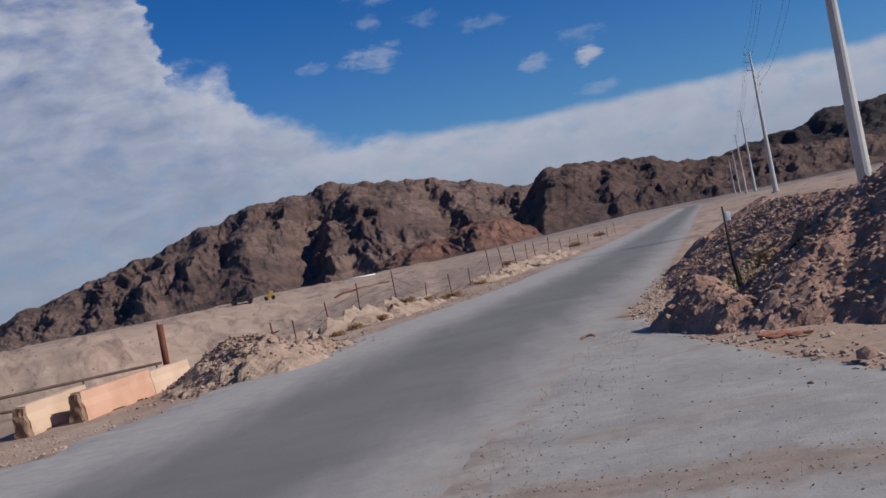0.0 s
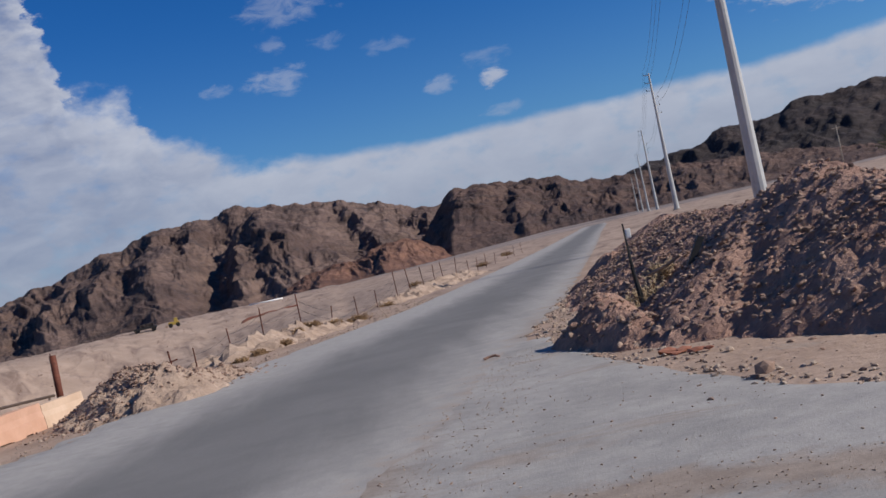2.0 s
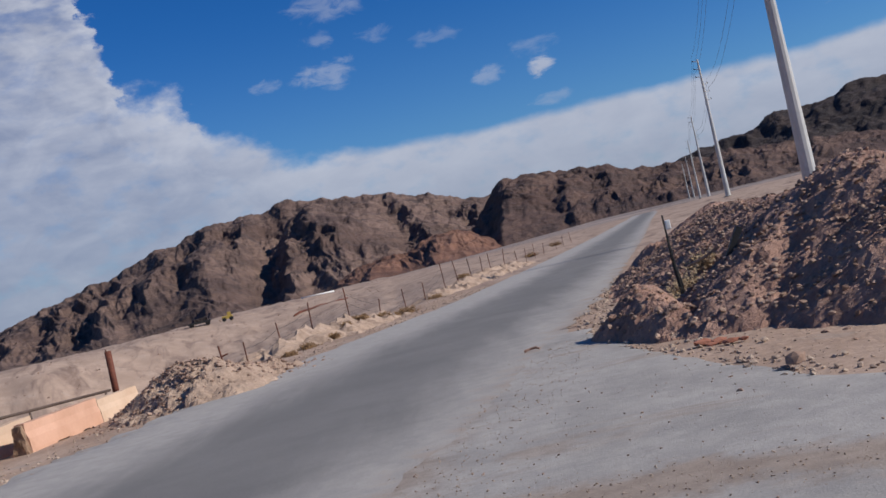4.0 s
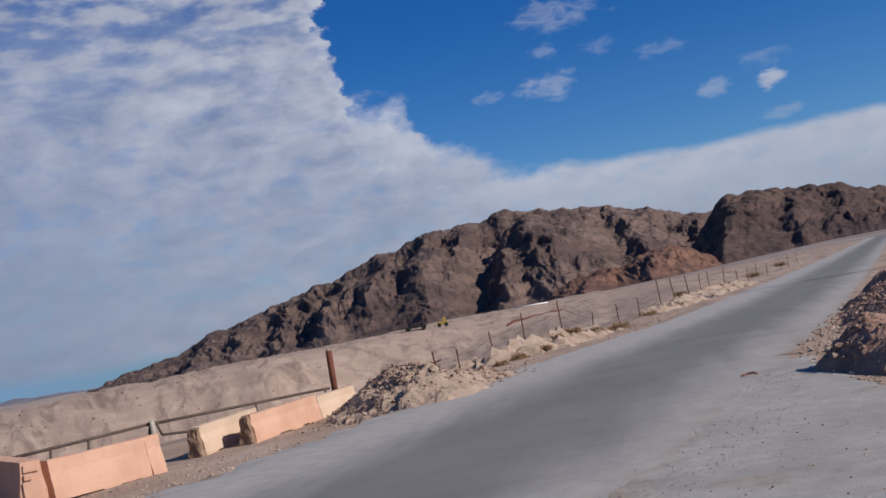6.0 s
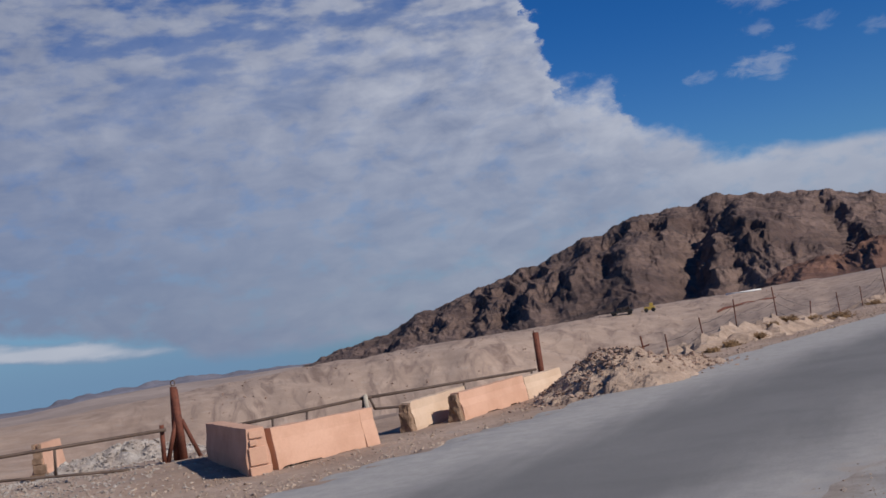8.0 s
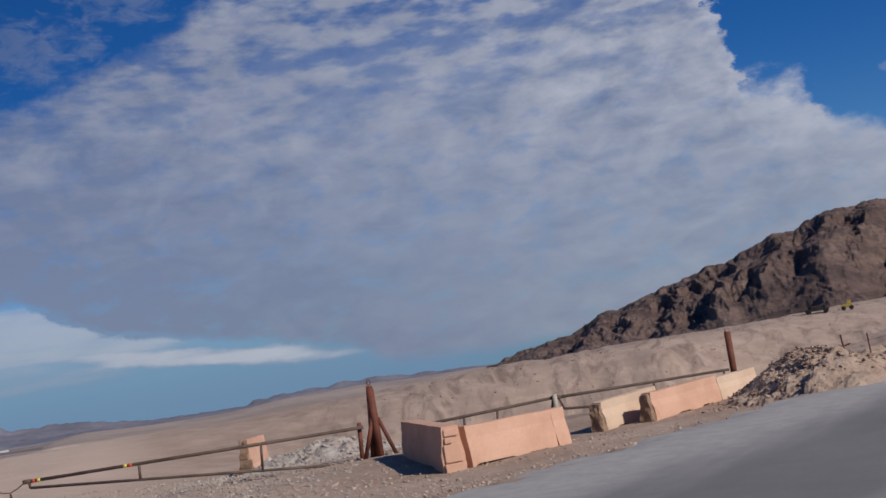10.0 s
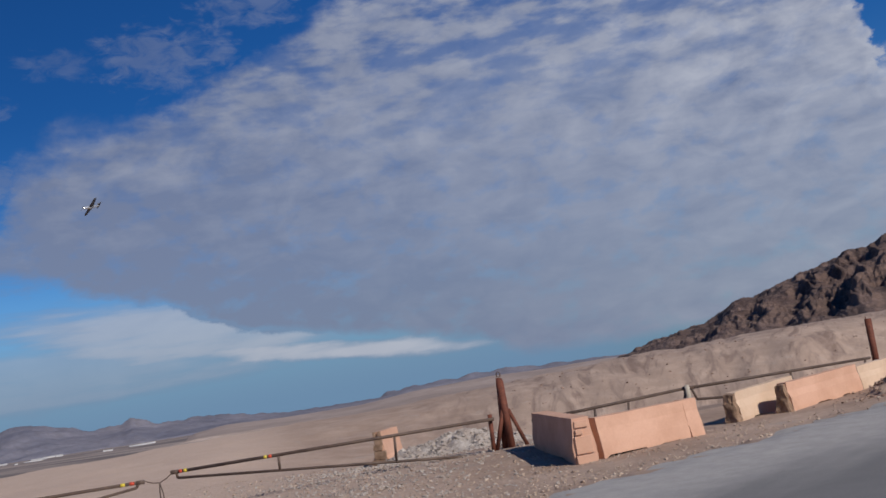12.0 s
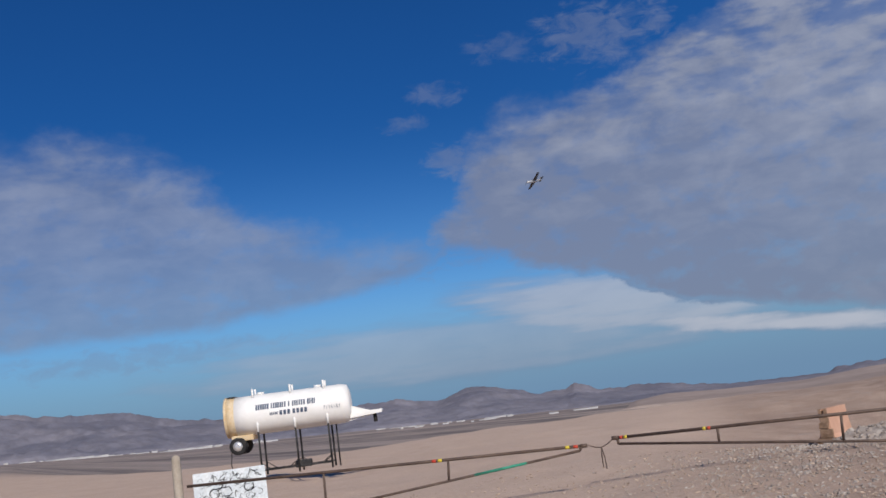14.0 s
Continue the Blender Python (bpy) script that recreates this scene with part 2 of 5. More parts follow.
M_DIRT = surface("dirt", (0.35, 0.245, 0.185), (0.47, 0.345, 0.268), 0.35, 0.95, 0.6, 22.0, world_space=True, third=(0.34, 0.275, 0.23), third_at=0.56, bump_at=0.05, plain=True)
M_ROCKY = surface("rubble_soil", (0.30, 0.175, 0.132), (0.45, 0.285, 0.22), 1.3, 0.95, 0.9, 11.0, world_space=True, third=(0.36, 0.28, 0.225), third_at=0.6, bump_at=0.06)
M_PALE = surface("pale_soil", (0.34, 0.245, 0.185), (0.45, 0.335, 0.26), 0.8, 0.95, 0.8, 14.0, world_space=True, third=(0.22, 0.17, 0.135), third_at=0.6, bump_at=0.05)
M_STONE = surface("loose_stone", (0.22, 0.138, 0.105), (0.45, 0.32, 0.25), 2.2, 0.92, 0.4, 9.0, world_space=True)
M_GRAVEL = surface("gravel", (0.34, 0.255, 0.20), (0.50, 0.395, 0.315), 3.0, 0.92, 0.3, 8.0, world_space=True)
M_ROCK = surface("mountain_rock", (0.1, 0.064, 0.054), (0.2, 0.134, 0.109), 0.006, 0.95, 0.9, 14.0, world_space=True, third=(0.07, 0.05, 0.045), third_at=0.54, bump_at=5.0, strata=0.5)
M_RED = surface("red_rock", (0.078, 0.047, 0.039), (0.148, 0.092, 0.072), 0.008, 0.95, 0.9, 12.0, world_space=True, third=(0.06, 0.042, 0.037), third_at=0.54, bump_at=5.0, strata=0.55)
M_RUSTROCK = surface("rust_rock", (0.13, 0.064, 0.044), (0.24, 0.125, 0.085), 0.02, 0.95, 0.9, 10.0, world_space=True, third=(0.085, 0.05, 0.04), third_at=0.58, bump_at=2.0, strata=0.3)
M_MESA = surface("dark_rock", (0.03, 0.025, 0.026), (0.062, 0.046, 0.043), 0.01, 0.95, 0.8, 8.0, world_space=True, bump_at=6.0)
# distance haze is mixed into this rock colour, bluer and lighter than bare rock
M_FAR = surface("haze_tinted_rock", (0.145, 0.145, 0.185), (0.215, 0.205, 0.24), 0.004, 1.0, 0.6, 6.0, world_space=True, bump_at=10.0)
# tan sand with the pale veil of distance put into its colour
M_FAN = surface("haze_tinted_sand", (0.30, 0.235, 0.205), (0.41, 0.325, 0.28), 0.004, 1.0, 0.4, 8.0, world_space=True, bump_at=4.0)
M_ORANGE = surface("peach_concrete", (0.52, 0.30, 0.205), (0.60, 0.36, 0.255), 1.4, 0.85, 0.12, 18.0, third=(0.44, 0.27, 0.19), third_at=0.66, speck=0.15)
M_CREAM = surface("cream_concrete", (0.53, 0.375, 0.265), (0.60, 0.44, 0.32), 1.4, 0.85, 0.12, 18.0, third=(0.45, 0.33, 0.23), third_at=0.66, speck=0.15)
M_BROKEN = surface("broken_concrete", (0.20, 0.125, 0.08), (0.36, 0.24, 0.165), 5.0, 0.92, 0.8, 6.0)
M_RUST = surface("rusty_steel", (0.10, 0.034, 0.022), (0.19, 0.062, 0.038), 3.0, 0.75, 0.3, 14.0, third=(0.055, 0.028, 0.02), third_at=0.55)
M_PIPE = surface("brown_pipe", (0.075, 0.05, 0.04), (0.13, 0.09, 0.07), 2.0, 0.6, 0.2, 14.0, third=(0.2, 0.1, 0.06), third_at=0.62)
M_POLE = surface("galvanised_steel", (0.42, 0.43, 0.43), (0.52, 0.52, 0.51), 0.6, 0.55, 0.1, 10.0, speck=0.12)
M_WIRE = surface("dark_wire", (0.03, 0.03, 0.03), (0.06, 0.055, 0.05), 2.0, 0.6, 0.0)
M_WHITE = surface("white_paint", (0.72, 0.71, 0.68), (0.80, 0.79, 0.77), 0.9, 0.45, 0.05, 14.0, third=(0.58, 0.54, 0.47), third_at=0.72, speck=0.1)
M_TANEND = surface("stained_cream_paint", (0.60, 0.42, 0.22), (0.72, 0.60, 0.42), 1.5, 0.6, 0.1, 8.0, third=(0.42, 0.25, 0.11), third_at=0.6)
M_BLACK = surface("black_steel", (0.02, 0.02, 0.022), (0.045, 0.043, 0.042), 2.0, 0.6, 0.1)
M_RUBBER = surface("tyre_rubber", (0.015, 0.015, 0.016), (0.035, 0.034, 0.033), 4.0, 0.85, 0.2)
M_INK = surface("blue_grey_lettering", (0.05, 0.075, 0.13), (0.10, 0.13, 0.19), 5.0, 0.6, 0.0)
M_SCRIB = surface("black_spray", (0.02, 0.02, 0.025), (0.05, 0.05, 0.055), 5.0, 0.7, 0.0)
M_BOARD = surface("pale_board", (0.60, 0.66, 0.70), (0.72, 0.76, 0.78), 1.5, 0.7, 0.05)
M_POST = surface("pale_timber", (0.36, 0.31, 0.25), (0.48, 0.42, 0.35), 3.0, 0.85, 0.3)
M_BUSH = surface("dry_brush", (0.20, 0.115, 0.06), (0.33, 0.21, 0.115), 6.0, 0.95, 0.0)
M_TAPE_R = surface("red_tape", (0.5, 0.05, 0.03), (0.6, 0.1, 0.05), 4.0, 0.5, 0.0)
M_TAPE_Y = surface("yellow_tape", (0.65, 0.5, 0.05), (0.7, 0.55, 0.08), 4.0, 0.5, 0.0)
M_TAPE_G = surface("green_paint", (0.03, 0.22, 0.14), (0.05, 0.3, 0.2), 4.0, 0.6, 0.0)
M_YELLOW = surface("machine_yellow", (0.42, 0.29, 0.06), (0.52, 0.38, 0.10), 1.0, 0.5, 0.0)
M_PLANE = surface("aircraft_paint", (0.10, 0.10, 0.11), (0.16, 0.16, 0.17), 1.0, 0.4, 0.0)
M_SILVER = surface("bright_metal", (0.6, 0.6, 0.6), (0.72, 0.72, 0.72), 2.0, 0.35, 0.0, metal=0.6)
M_BRICK = surface("red_brick", (0.30, 0.12, 0.08), (0.42, 0.19, 0.13), 5.0, 0.9, 0.3, 8.0, world_space=True)
# white roofs and walls, dulled in the colour for the haze between
M_ROOF = surface("haze_dulled_roofing", (0.40, 0.40, 0.42), (0.56, 0.55, 0.55), 0.02, 0.8, 0.0)


def asphalt(name, edge_dust):
    mat = bpy.data.materials.new(name)
    mat.use_nodes = True
    n = Tree(mat.node_tree)
    at = n.add("ShaderNodeNewGeometry").outputs["Position"]
    uv = n.add("ShaderNodeUVMap")
    s = n.add("ShaderNodeSeparateXYZ")
    n.plug(s.inputs[0], uv.outputs[0])
    across = s.outputs[0]
    patches = n.noise(at, 0.45, 7.0, 0.62, 0.4)
    stones = n.noise(at, 45.0, 4.0, 0.7)
    mid = n.noise(at, 3.2, 7.0, 0.68)
    base = n.mix(n.remap(patches, 0.3, 0.7), (0.17, 0.164, 0.16), (0.21, 0.201, 0.195))
    pale = n.mix(n.remap(mid, 0.3, 0.7), (0.345, 0.326, 0.31), (0.43, 0.402, 0.374))
    if edge_dust:
        # wheels keep a broad band in the middle of the road clean and dark
        off = n.math("ABSOLUTE", n.math("SUBTRACT", across, 0.5))
        lane = n.math("ABSOLUTE", n.math("SUBTRACT", across, 0.6))
        drag = n.add("ShaderNodeMapping")
        n.plug(drag.inputs["Vector"], at)
        drag.inputs["Rotation"].default_value = (0, 0, radians(16))
        drag.inputs["Scale"].default_value = (1.0, 0.12, 1.0)
        worn = n.math("ADD", lane, n.math("MULTIPLY", n.math("SUBTRACT", n.noise(drag.outputs[0], 1.1, 6.0, 0.6), 0.5), 0.3))
        fac = n.remap(worn, 0.10, 0.40)
        soil = n.remap(n.math("ADD", off, n.math("MULTIPLY", n.math("SUBTRACT", mid, 0.5), 0.16)), 0.485, 0.56, 0.0, 0.8)
        # grit washed along the seam with the apron
        soil = n.math("MAXIMUM", soil, n.remap(n.math("ADD", across, n.math("MULTIPLY", n.math("SUBTRACT", n.noise(at, 1.6, 7.0, 0.7), 0.5), 0.4)), 0.93, 1.04, 0.0, 0.75))
    else:
        fac = n.remap(patches, 0.25, 0.6, 0.45, 1.0)
        soil = n.remap(n.noise(n.scaled(at, (0.35, 1.0, 1.0)), 0.9, 8.0, 0.68, 0.6), 0.56, 0.66, 0.0, 0.6)
        # a drift of sand lies across the near end
        xyz = n.add("ShaderNodeSeparateXYZ")
        n.plug(xyz.inputs[0], at)
        drift = n.math("SUBTRACT", n.math("SUBTRACT", xyz.outputs[1], 7.3), n.math("MULTIPLY", xyz.outputs[0], -0.3))
        drift = n.math("ADD", drift, n.math("MULTIPLY", n.math("SUBTRACT", n.noise(at, 0.9, 7.0, 0.7), 0.5), 1.9))
        soil = n.math("MAXIMUM", soil, n.remap(n.math("ABSOLUTE", drift), 0.15, 0.6, 0.85, 0.0))
        soil = n.math("MAXIMUM", soil, n.remap(n.math("ADD", across, n.math("MULTIPLY", n.math("SUBTRACT", n.noise(at, 1.6, 7.0, 0.7), 0.5), 0.3)), 0.1, 0.26, 0.75, 0.0))
    col = n.mix(fac, base, pale)
    col = n.mix(soil, col, n.mix(n.remap(mid, 0.3, 0.7), (0.25, 0.19, 0.15), (0.36, 0.285, 0.23)))
    col = n.mix(n.remap(stones, 0.2, 0.8, 0.0, 0.5), col, n.mix(1.0, col, (0.5, 0.5, 0.5), "MULTIPLY"))
    sh = n.add("ShaderNodeBsdfPrincipled")
    n.plug(sh.inputs["Base Color"], col)
    sh.inputs["Roughness"].default_value = 0.88
    sh.inputs["Specular IOR Level"].default_value = 0.3
    b = n.add("ShaderNodeBump")
    b.inputs["Strength"].default_value, b.inputs["Distance"].default_value = 0.5, 0.012
    n.plug(b.inputs["Height"], n.math("ADD", stones, n.math("MULTIPLY", mid, 0.8)))
    n.plug(sh.inputs["Normal"], b.outputs[0])
    n.tree.links.new(sh.outputs[0], n.add("ShaderNodeOutputMaterial").inputs[0])
    return mat


M_ROAD = asphalt("worn_asphalt", True)
M_APRON = asphalt("dusty_asphalt", False)

# ---- helpers for shapes ----


def polar(azimuth, dist, z=0.0):
    """A place by its bearing (degrees to the left of +y) and distance from the origin."""
    return Vector((-math.sin(radians(azimuth)) * dist, math.cos(radians(azimuth)) * dist, z))


def curve(stops):
    """A smooth function through (position, value) stops."""
    xs, ys = np.array([s[0] for s in stops], float), np.array([s[1] for s in stops], float)
    order = np.argsort(xs)
    xs, ys = xs[order], ys[order]
    return lambda v: float(np.interp(v, xs, ys))


# the camera sways a little to the side as it turns: how far it stands to the left of the line through the origin
sway = curve([(-30, 0.3), (-20, 0.25), (-14, 0.22), (-5, 0.04), (5, 0.06), (20, -0.02), (31, 0.08), (36, 0.12), (42, 0.16), (53, 0.24), (61, 0.3), (68, 0.35), (76, 0.39), (90, 0.42)])


def at(azimuth, dist, z=0.0):
    """A place by its bearing and distance, as sighted from where the camera stands on that bearing."""
    a, s = radians(azimuth), sway(azimuth)
    return polar(azimuth, dist, z) + Vector((-math.cos(a), -math.sin(a), 0)) * s


def mesh_of(name, verts, faces, material, smooth=False):
    data = bpy.data.meshes.new(name)
    data.from_pydata([tuple(v) for v in verts], [], faces)
    data.materials.append(material)
    if smooth:
        data.polygons.foreach_set("use_smooth", [True] * len(data.polygons))
    data.update()
    return data


def thing(name, label, category, place=(0, 0, 0), turn=0.0, group=""):
    ob = new(name)
    ob.empty_display_size = 0.2
    ob.matrix_world = Matrix.Translation(place) @ pose(0, 0, 0, 0, 0, turn)
    return tagged(ob, label, category, group)


def part(name, bm, material, parent, label="", smooth=False, pos=(0, 0, 0)):
    data = bpy.data.meshes.new(name)
    bmesh.ops.recalc_face_normals(bm, faces=bm.faces)
    bm.to_mesh(data)
    bm.free()
    data.materials.append(material)
    if smooth:
        data.polygons.foreach_set("use_smooth", [True] * len(data.polygons))
    ob = new(name, data)
    ob.parent = parent
    ob.location = pos
    return tagged(ob, label)


def box(size, centre=(0, 0, 0), bevel=0.0, jitter=0.0, seed=0, turn=None):
    bm = bmesh.new()
    bmesh.ops.create_cube(bm, size=1.0)
    m = Matrix.Translation(centre) @ (turn or Matrix()) @ Matrix.Diagonal((*size, 1))
    bmesh.ops.transform(bm, matrix=m, verts=bm.verts)
    if bevel:
        bmesh.ops.bevel(bm, geom=bm.edges[:], offset=bevel, segments=2, affect="EDGES", profile=0.6)
    if jitter:
        rough_up(bm, jitter, seed)
    return bm


def rough_up(bm, amount, seed=0, scale=3.0):
    for v in bm.verts:
        v.co += noise.noise_vector(v.co * scale + Vector((seed, seed * 2.3, 0))) * amount


def tube(points, radius, sides=10, taper=1.0, bm=None):
    """A pipe through points, with closed ends."""
    bm = bm or bmesh.new()
    pts = [Vector(p) for p in points]
    rings = []
    for i, p in enumerate(pts):
        d = (pts[min(i + 1, len(pts) - 1)] - pts[max(i - 1, 0)]).normalized()
        a = d.orthogonal().normalized() if i == 0 else (a - d * a.dot(d)).normalized()
        b = d.cross(a)
        r = radius * (1 + (taper - 1) * i / max(1, len(pts) - 1))
        rings.append([bm.verts.new(p + (a * math.cos(k * math.tau / sides) + b * math.sin(k * math.tau / sides)) * r) for k in range(sides)])
    for lo, hi in zip(rings, rings[1:]):
        for k in range(sides):
            bm.faces.new((lo[k], lo[(k + 1) % sides], hi[(k + 1) % sides], hi[k]))
    bm.faces.new(rings[0][::-1])
    bm.faces.new(rings[-1])
    return bm


def lathe(profile, sides=32, axis="x"):
    """A turned shape from (along, radius) stops."""
    bm = bmesh.new()
    rings = []
    for along, r in profile:
        ring = []
        for k in range(sides):
            c, s = math.cos(k * math.tau / sides) * r, math.sin(k * math.tau / sides) * r
            ring.append(bm.verts.new({"x": (along, c, s), "y": (c, along, s), "z": (c, s, along)}[axis]))
        rings.append(ring)
    for lo, hi in zip(rings, rings[1:]):
        for k in range(sides):
            bm.faces.new((lo[k], lo[(k + 1) % sides], hi[(k + 1) % sides], hi[k]))
    bm.faces.new(rings[0][::-1])
    bm.faces.new(rings[-1])
    return bm


# ---- ground ----
road_left = curve([(-60, -34), (-20, -18.5), (0, -11.0), (5, -9.4), (14, -6.9), (20, -5.3), (24, -4.1), (28, -2.9), (40, 1.0), (91, 13.4), (200, 40.0), (280, 58.0)])
road_right = curve([(-60, -25), (-20, -10), (0, -3.2), (8.7, -0.4), (12, 0.6), (17.4, 1.9), (27, 4.5), (60, 12.4), (91, 19.8), (127, 28.2), (200, 46.0), (280, 64.0)])
crest = curve([(-180, 0.0), (-60, 0.4), (-30, 0.3), (-20, 0.1), (-13, -0.05), (-5, -0.35), (0, -0.45), (6, -0.62), (10, -0.66), (16, -0.98), (21, -1.05), (25, -1.18), (29, -1.2), (33, -1.28),
               (38, -1.5), (44, -1.64), (47, -1.64), (52, -1.72), (58, -1.78), (62, -1.85), (65, -2.1), (71, -2.6), (80, -2.6), (100, -2.4), (180, -1.5)])
valley = curve([(-180, 10), (-40, 10), (-10, 4), (0, -4), (10, -18), (20, -30), (29, -62), (35, -70), (43, -76), (49, -68), (55, -62), (64, -48), (76, -24), (84, 0), (180, 10)])
near_z = curve([(-180, 0), (-5, 0.0), (5, -0.1), (20, -0.15), (35, -0.2), (50, -0.35), (65, -0.7), (80, -0.75), (110, -0.5), (180, 0)])
crest_r = curve([(-180, 300), (-13, 280), (0, 240), (6, 200), (12, 150), (20, 112), (32, 105), (45, 105), (60, 105), (66, 95), (71, 66), (90, 66), (120, 120), (180, 300)])
pit = curve([(-180, 0), (-2, 0), (6, -2.0), (14, -5.5), (30, -6.0), (42, -2.6), (52, -0.6), (60, 0.0), (180, 0)])


def ground_z(x, y):
    r = math.hypot(x, y)
    a = math.degrees(math.atan2(-x, y))
    inner = near_z(a) * min(1.0, max(0.0, (r - 9) / 9)) if x < road_left(y) else 0.0
    rc = crest_r(a)
    zc = EYE + rc * math.tan(radians(crest(a)))
    if r <= 26:
        z = inner
    elif r <= rc:
        f = (r - 26) / (rc - 26)
        s = f * f * (3 - 2 * f)
        z = inner * (1 - s) + zc * s + pit(a) * math.sin(math.pi * min(1.0, f)) ** 1.5
        if x > road_left(y) - 3:
            z = zc * s
    else:
        f = min(1.0, (r - rc) / 700)
        s = f * f * (3 - 2 * f)
        z = zc * (1 - s) + valley(a) * s
    off = min(abs(x - road_left(y)), abs(x - road_right(y)))
    on_road = road_left(y) - 1 < x < max(road_right(y) + 1, 9 if y < 12 else -99)
    if not on_road:
        k = min(1.0, off / 6) * min(1.0, r / 40)
        z += noise.fractal((x * 0.12, y * 0.12, 0), 1.0, 2.0, 5) * 0.25 * k
        if r > 40 and a > 2:
            z += (noise.ridged_multi_fractal((x * 0.06, y * 0.06, 3.1), 0.9, 2.1, 5, 1.0, 2.0) - 1.0) * 0.36 * min(1.0, (r - 40) / 60) * max(0.06, min(1.0, (38 - a) / 8)) * (1 if r < rc else 2)
            if 4 < a < 44 and r < rc * 1.05:
                # gullies down the far bank
                deep = math.sin(math.pi * min(1.0, max(0.0, (r - 45) / (rc * 1.05 - 45)))) * min(1.0, (a - 4) / 4, (44 - a) / 6)
                z += (noise.ridged_multi_fractal((a * 1.5 + noise.noise((r * 0.05, a, 0)) * 0.5, r * 0.03, 2.2), 0.8, 2.1, 4, 1.0, 2.0) - 1.2) * 0.2 * deep
            if a < 40 and r < 260:
                z += (noise.ridged_multi_fractal((x * 0.2, y * 0.2, 8.1), 0.9, 2.1, 4, 1.0, 2.0) - 1.0) * 0.2 * min(1.0, (r - 40) / 40)
    return z


def ground_sheet():
    bearings = list(np.concatenate([np.arange(-180, -34, 6.0), np.arange(-34, 92, 0.35), np.arange(92, 180, 6.0)]))
    rings = [0.0]
    r = 1.5
    while r < 4900:
        rings.append(r)
        r *= 1.022 if 20 < r < 320 else 1.06
    verts, faces = [(0, 0, 0)], []
    for r in rings[1:]:
        for a in bearings:
            p = polar(a, r)
            verts.append((p.x, p.y, ground_z(p.x, p.y)))
    n = len(bearings)
    for k in range(n):
        faces.append((0, 1 + (k + 1) % n, 1 + k))
    for i in range(len(rings) - 2):
        for k in range(n):
            a, b = 1 + i * n + k, 1 + i * n + (k + 1) % n
            faces.append((a, b, b + n, a + n))
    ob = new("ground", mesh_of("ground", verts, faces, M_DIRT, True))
    return tagged(ob, "dry tan desert ground with gullied slopes and a wide valley", "ground", kind="structure")


ground_sheet()


def strip(name, left, right, ys, material, z, label, wobble, columns=14):
    verts, faces, uvs = [], [], []
    for i, y in enumerate(ys):
        l = left(y) + noise.noise((0, y * 0.9, 3.0)) * wobble + noise.noise((0, y * 3.1, 1.0)) * wobble * 0.5
        r = right(y) + noise.noise((9, y * 0.8, 5.0)) * wobble + noise.noise((4, y * 3.3, 2.0)) * wobble * 0.5
        for k in range(columns + 1):
            u = k / columns
            x = l + (r - l) * u
            lip = -0.012 if k in (0, columns) else 0.0
            verts.append((x, y, z + lip + ground_z(x, y)))
            uvs.append((u, y / 10))
    for i in range(len(ys) - 1):
        for k in range(columns):
            a = i * (columns + 1) + k
            faces.append((a, a + 1, a + columns + 2, a + columns + 1))
    data = mesh_of(name, verts, faces, material, True)
    layer = data.uv_layers.new(name="UVMap")
    for loop in data.loops:
        layer.data[loop.index].uv = uvs[loop.vertex_index]
    return tagged(new(name, data), label, name, kind="structure")


ys = list(np.concatenate([np.arange(-60, 0, 4.0), np.arange(0, 40, 0.25), np.arange(40, 120, 1.0), np.arange(120, 284, 4.0)]))
strip("road", road_left, road_right, ys, M_ROAD, 0.026, "worn grey asphalt road with pale dusty edges", 0.22)
apron_edge = curve([(-30, 40), (-6, 30), (0, 19), (4, 11.5), (6.5, 6.0), (8.3, 3.9), (9.5, 3.2), (11, 2.9), (13, 2.6), (15, 2.5), (17, 2.45), (19, 2.6)])
strip("pavement", lambda y: road_right(y) - 0.8, apron_edge, list(np.arange(-25, 18.5, 0.25)), M_APRON, 0.018, "dusty broken asphalt apron beside the road", 0.16, 22)

# ---- mountains ----


def lattice(x, y, seed):
    """Gradient noise over whole arrays, about -0.7 to 0.7."""
    xi, yi = np.floor(x).astype(np.int64), np.floor(y).astype(np.int64)
    fx, fy = x - xi, y - yi

    def corner(i, j):
        h = ((xi + i) * 374761393 + (yi + j) * 668265263 + seed * 974634777) & 0xFFFFFFFF
        h = ((h ^ (h >> 13)) * 1274126177) & 0xFFFFFFFF
        turn = ((h ^ (h >> 16)) & 0xFFFF) * (math.tau / 65536)
        return np.cos(turn) * (fx - i) + np.sin(turn) * (fy - j)

    u, v = fx ** 3 * (fx * (fx * 6 - 15) + 10), fy ** 3 * (fy * (fy * 6 - 15) + 10)
    low = corner(0, 0) * (1 - u) + corner(1, 0) * u
    high = corner(0, 1) * (1 - u) + corner(1, 1) * u
    return low * (1 - v) + high * v


def cloudy(x, y, seed, octaves=5, gain=0.5):
    return sum(lattice(x * 2.03 ** k + k * 7.7, y * 2.03 ** k, seed + k) * gain ** k for k in range(octaves))


def crested(x, y, seed, octaves=6, gain=0.5):
    """Sharp crests and round hollows, about -0.6 to 0.6."""
    total, weight = 0.0, 1.0
    for k in range(octaves):
        n = 1 - np.abs(lattice(x * 2.07 ** k + k * 3.1, y * 2.07 ** k + k * 5.3, seed + k)) * 2.6
        total = total + (n - 0.4) * gain ** k * weight
        weight = np.clip(0.35 + n, 0.25, 1.0)
    return total


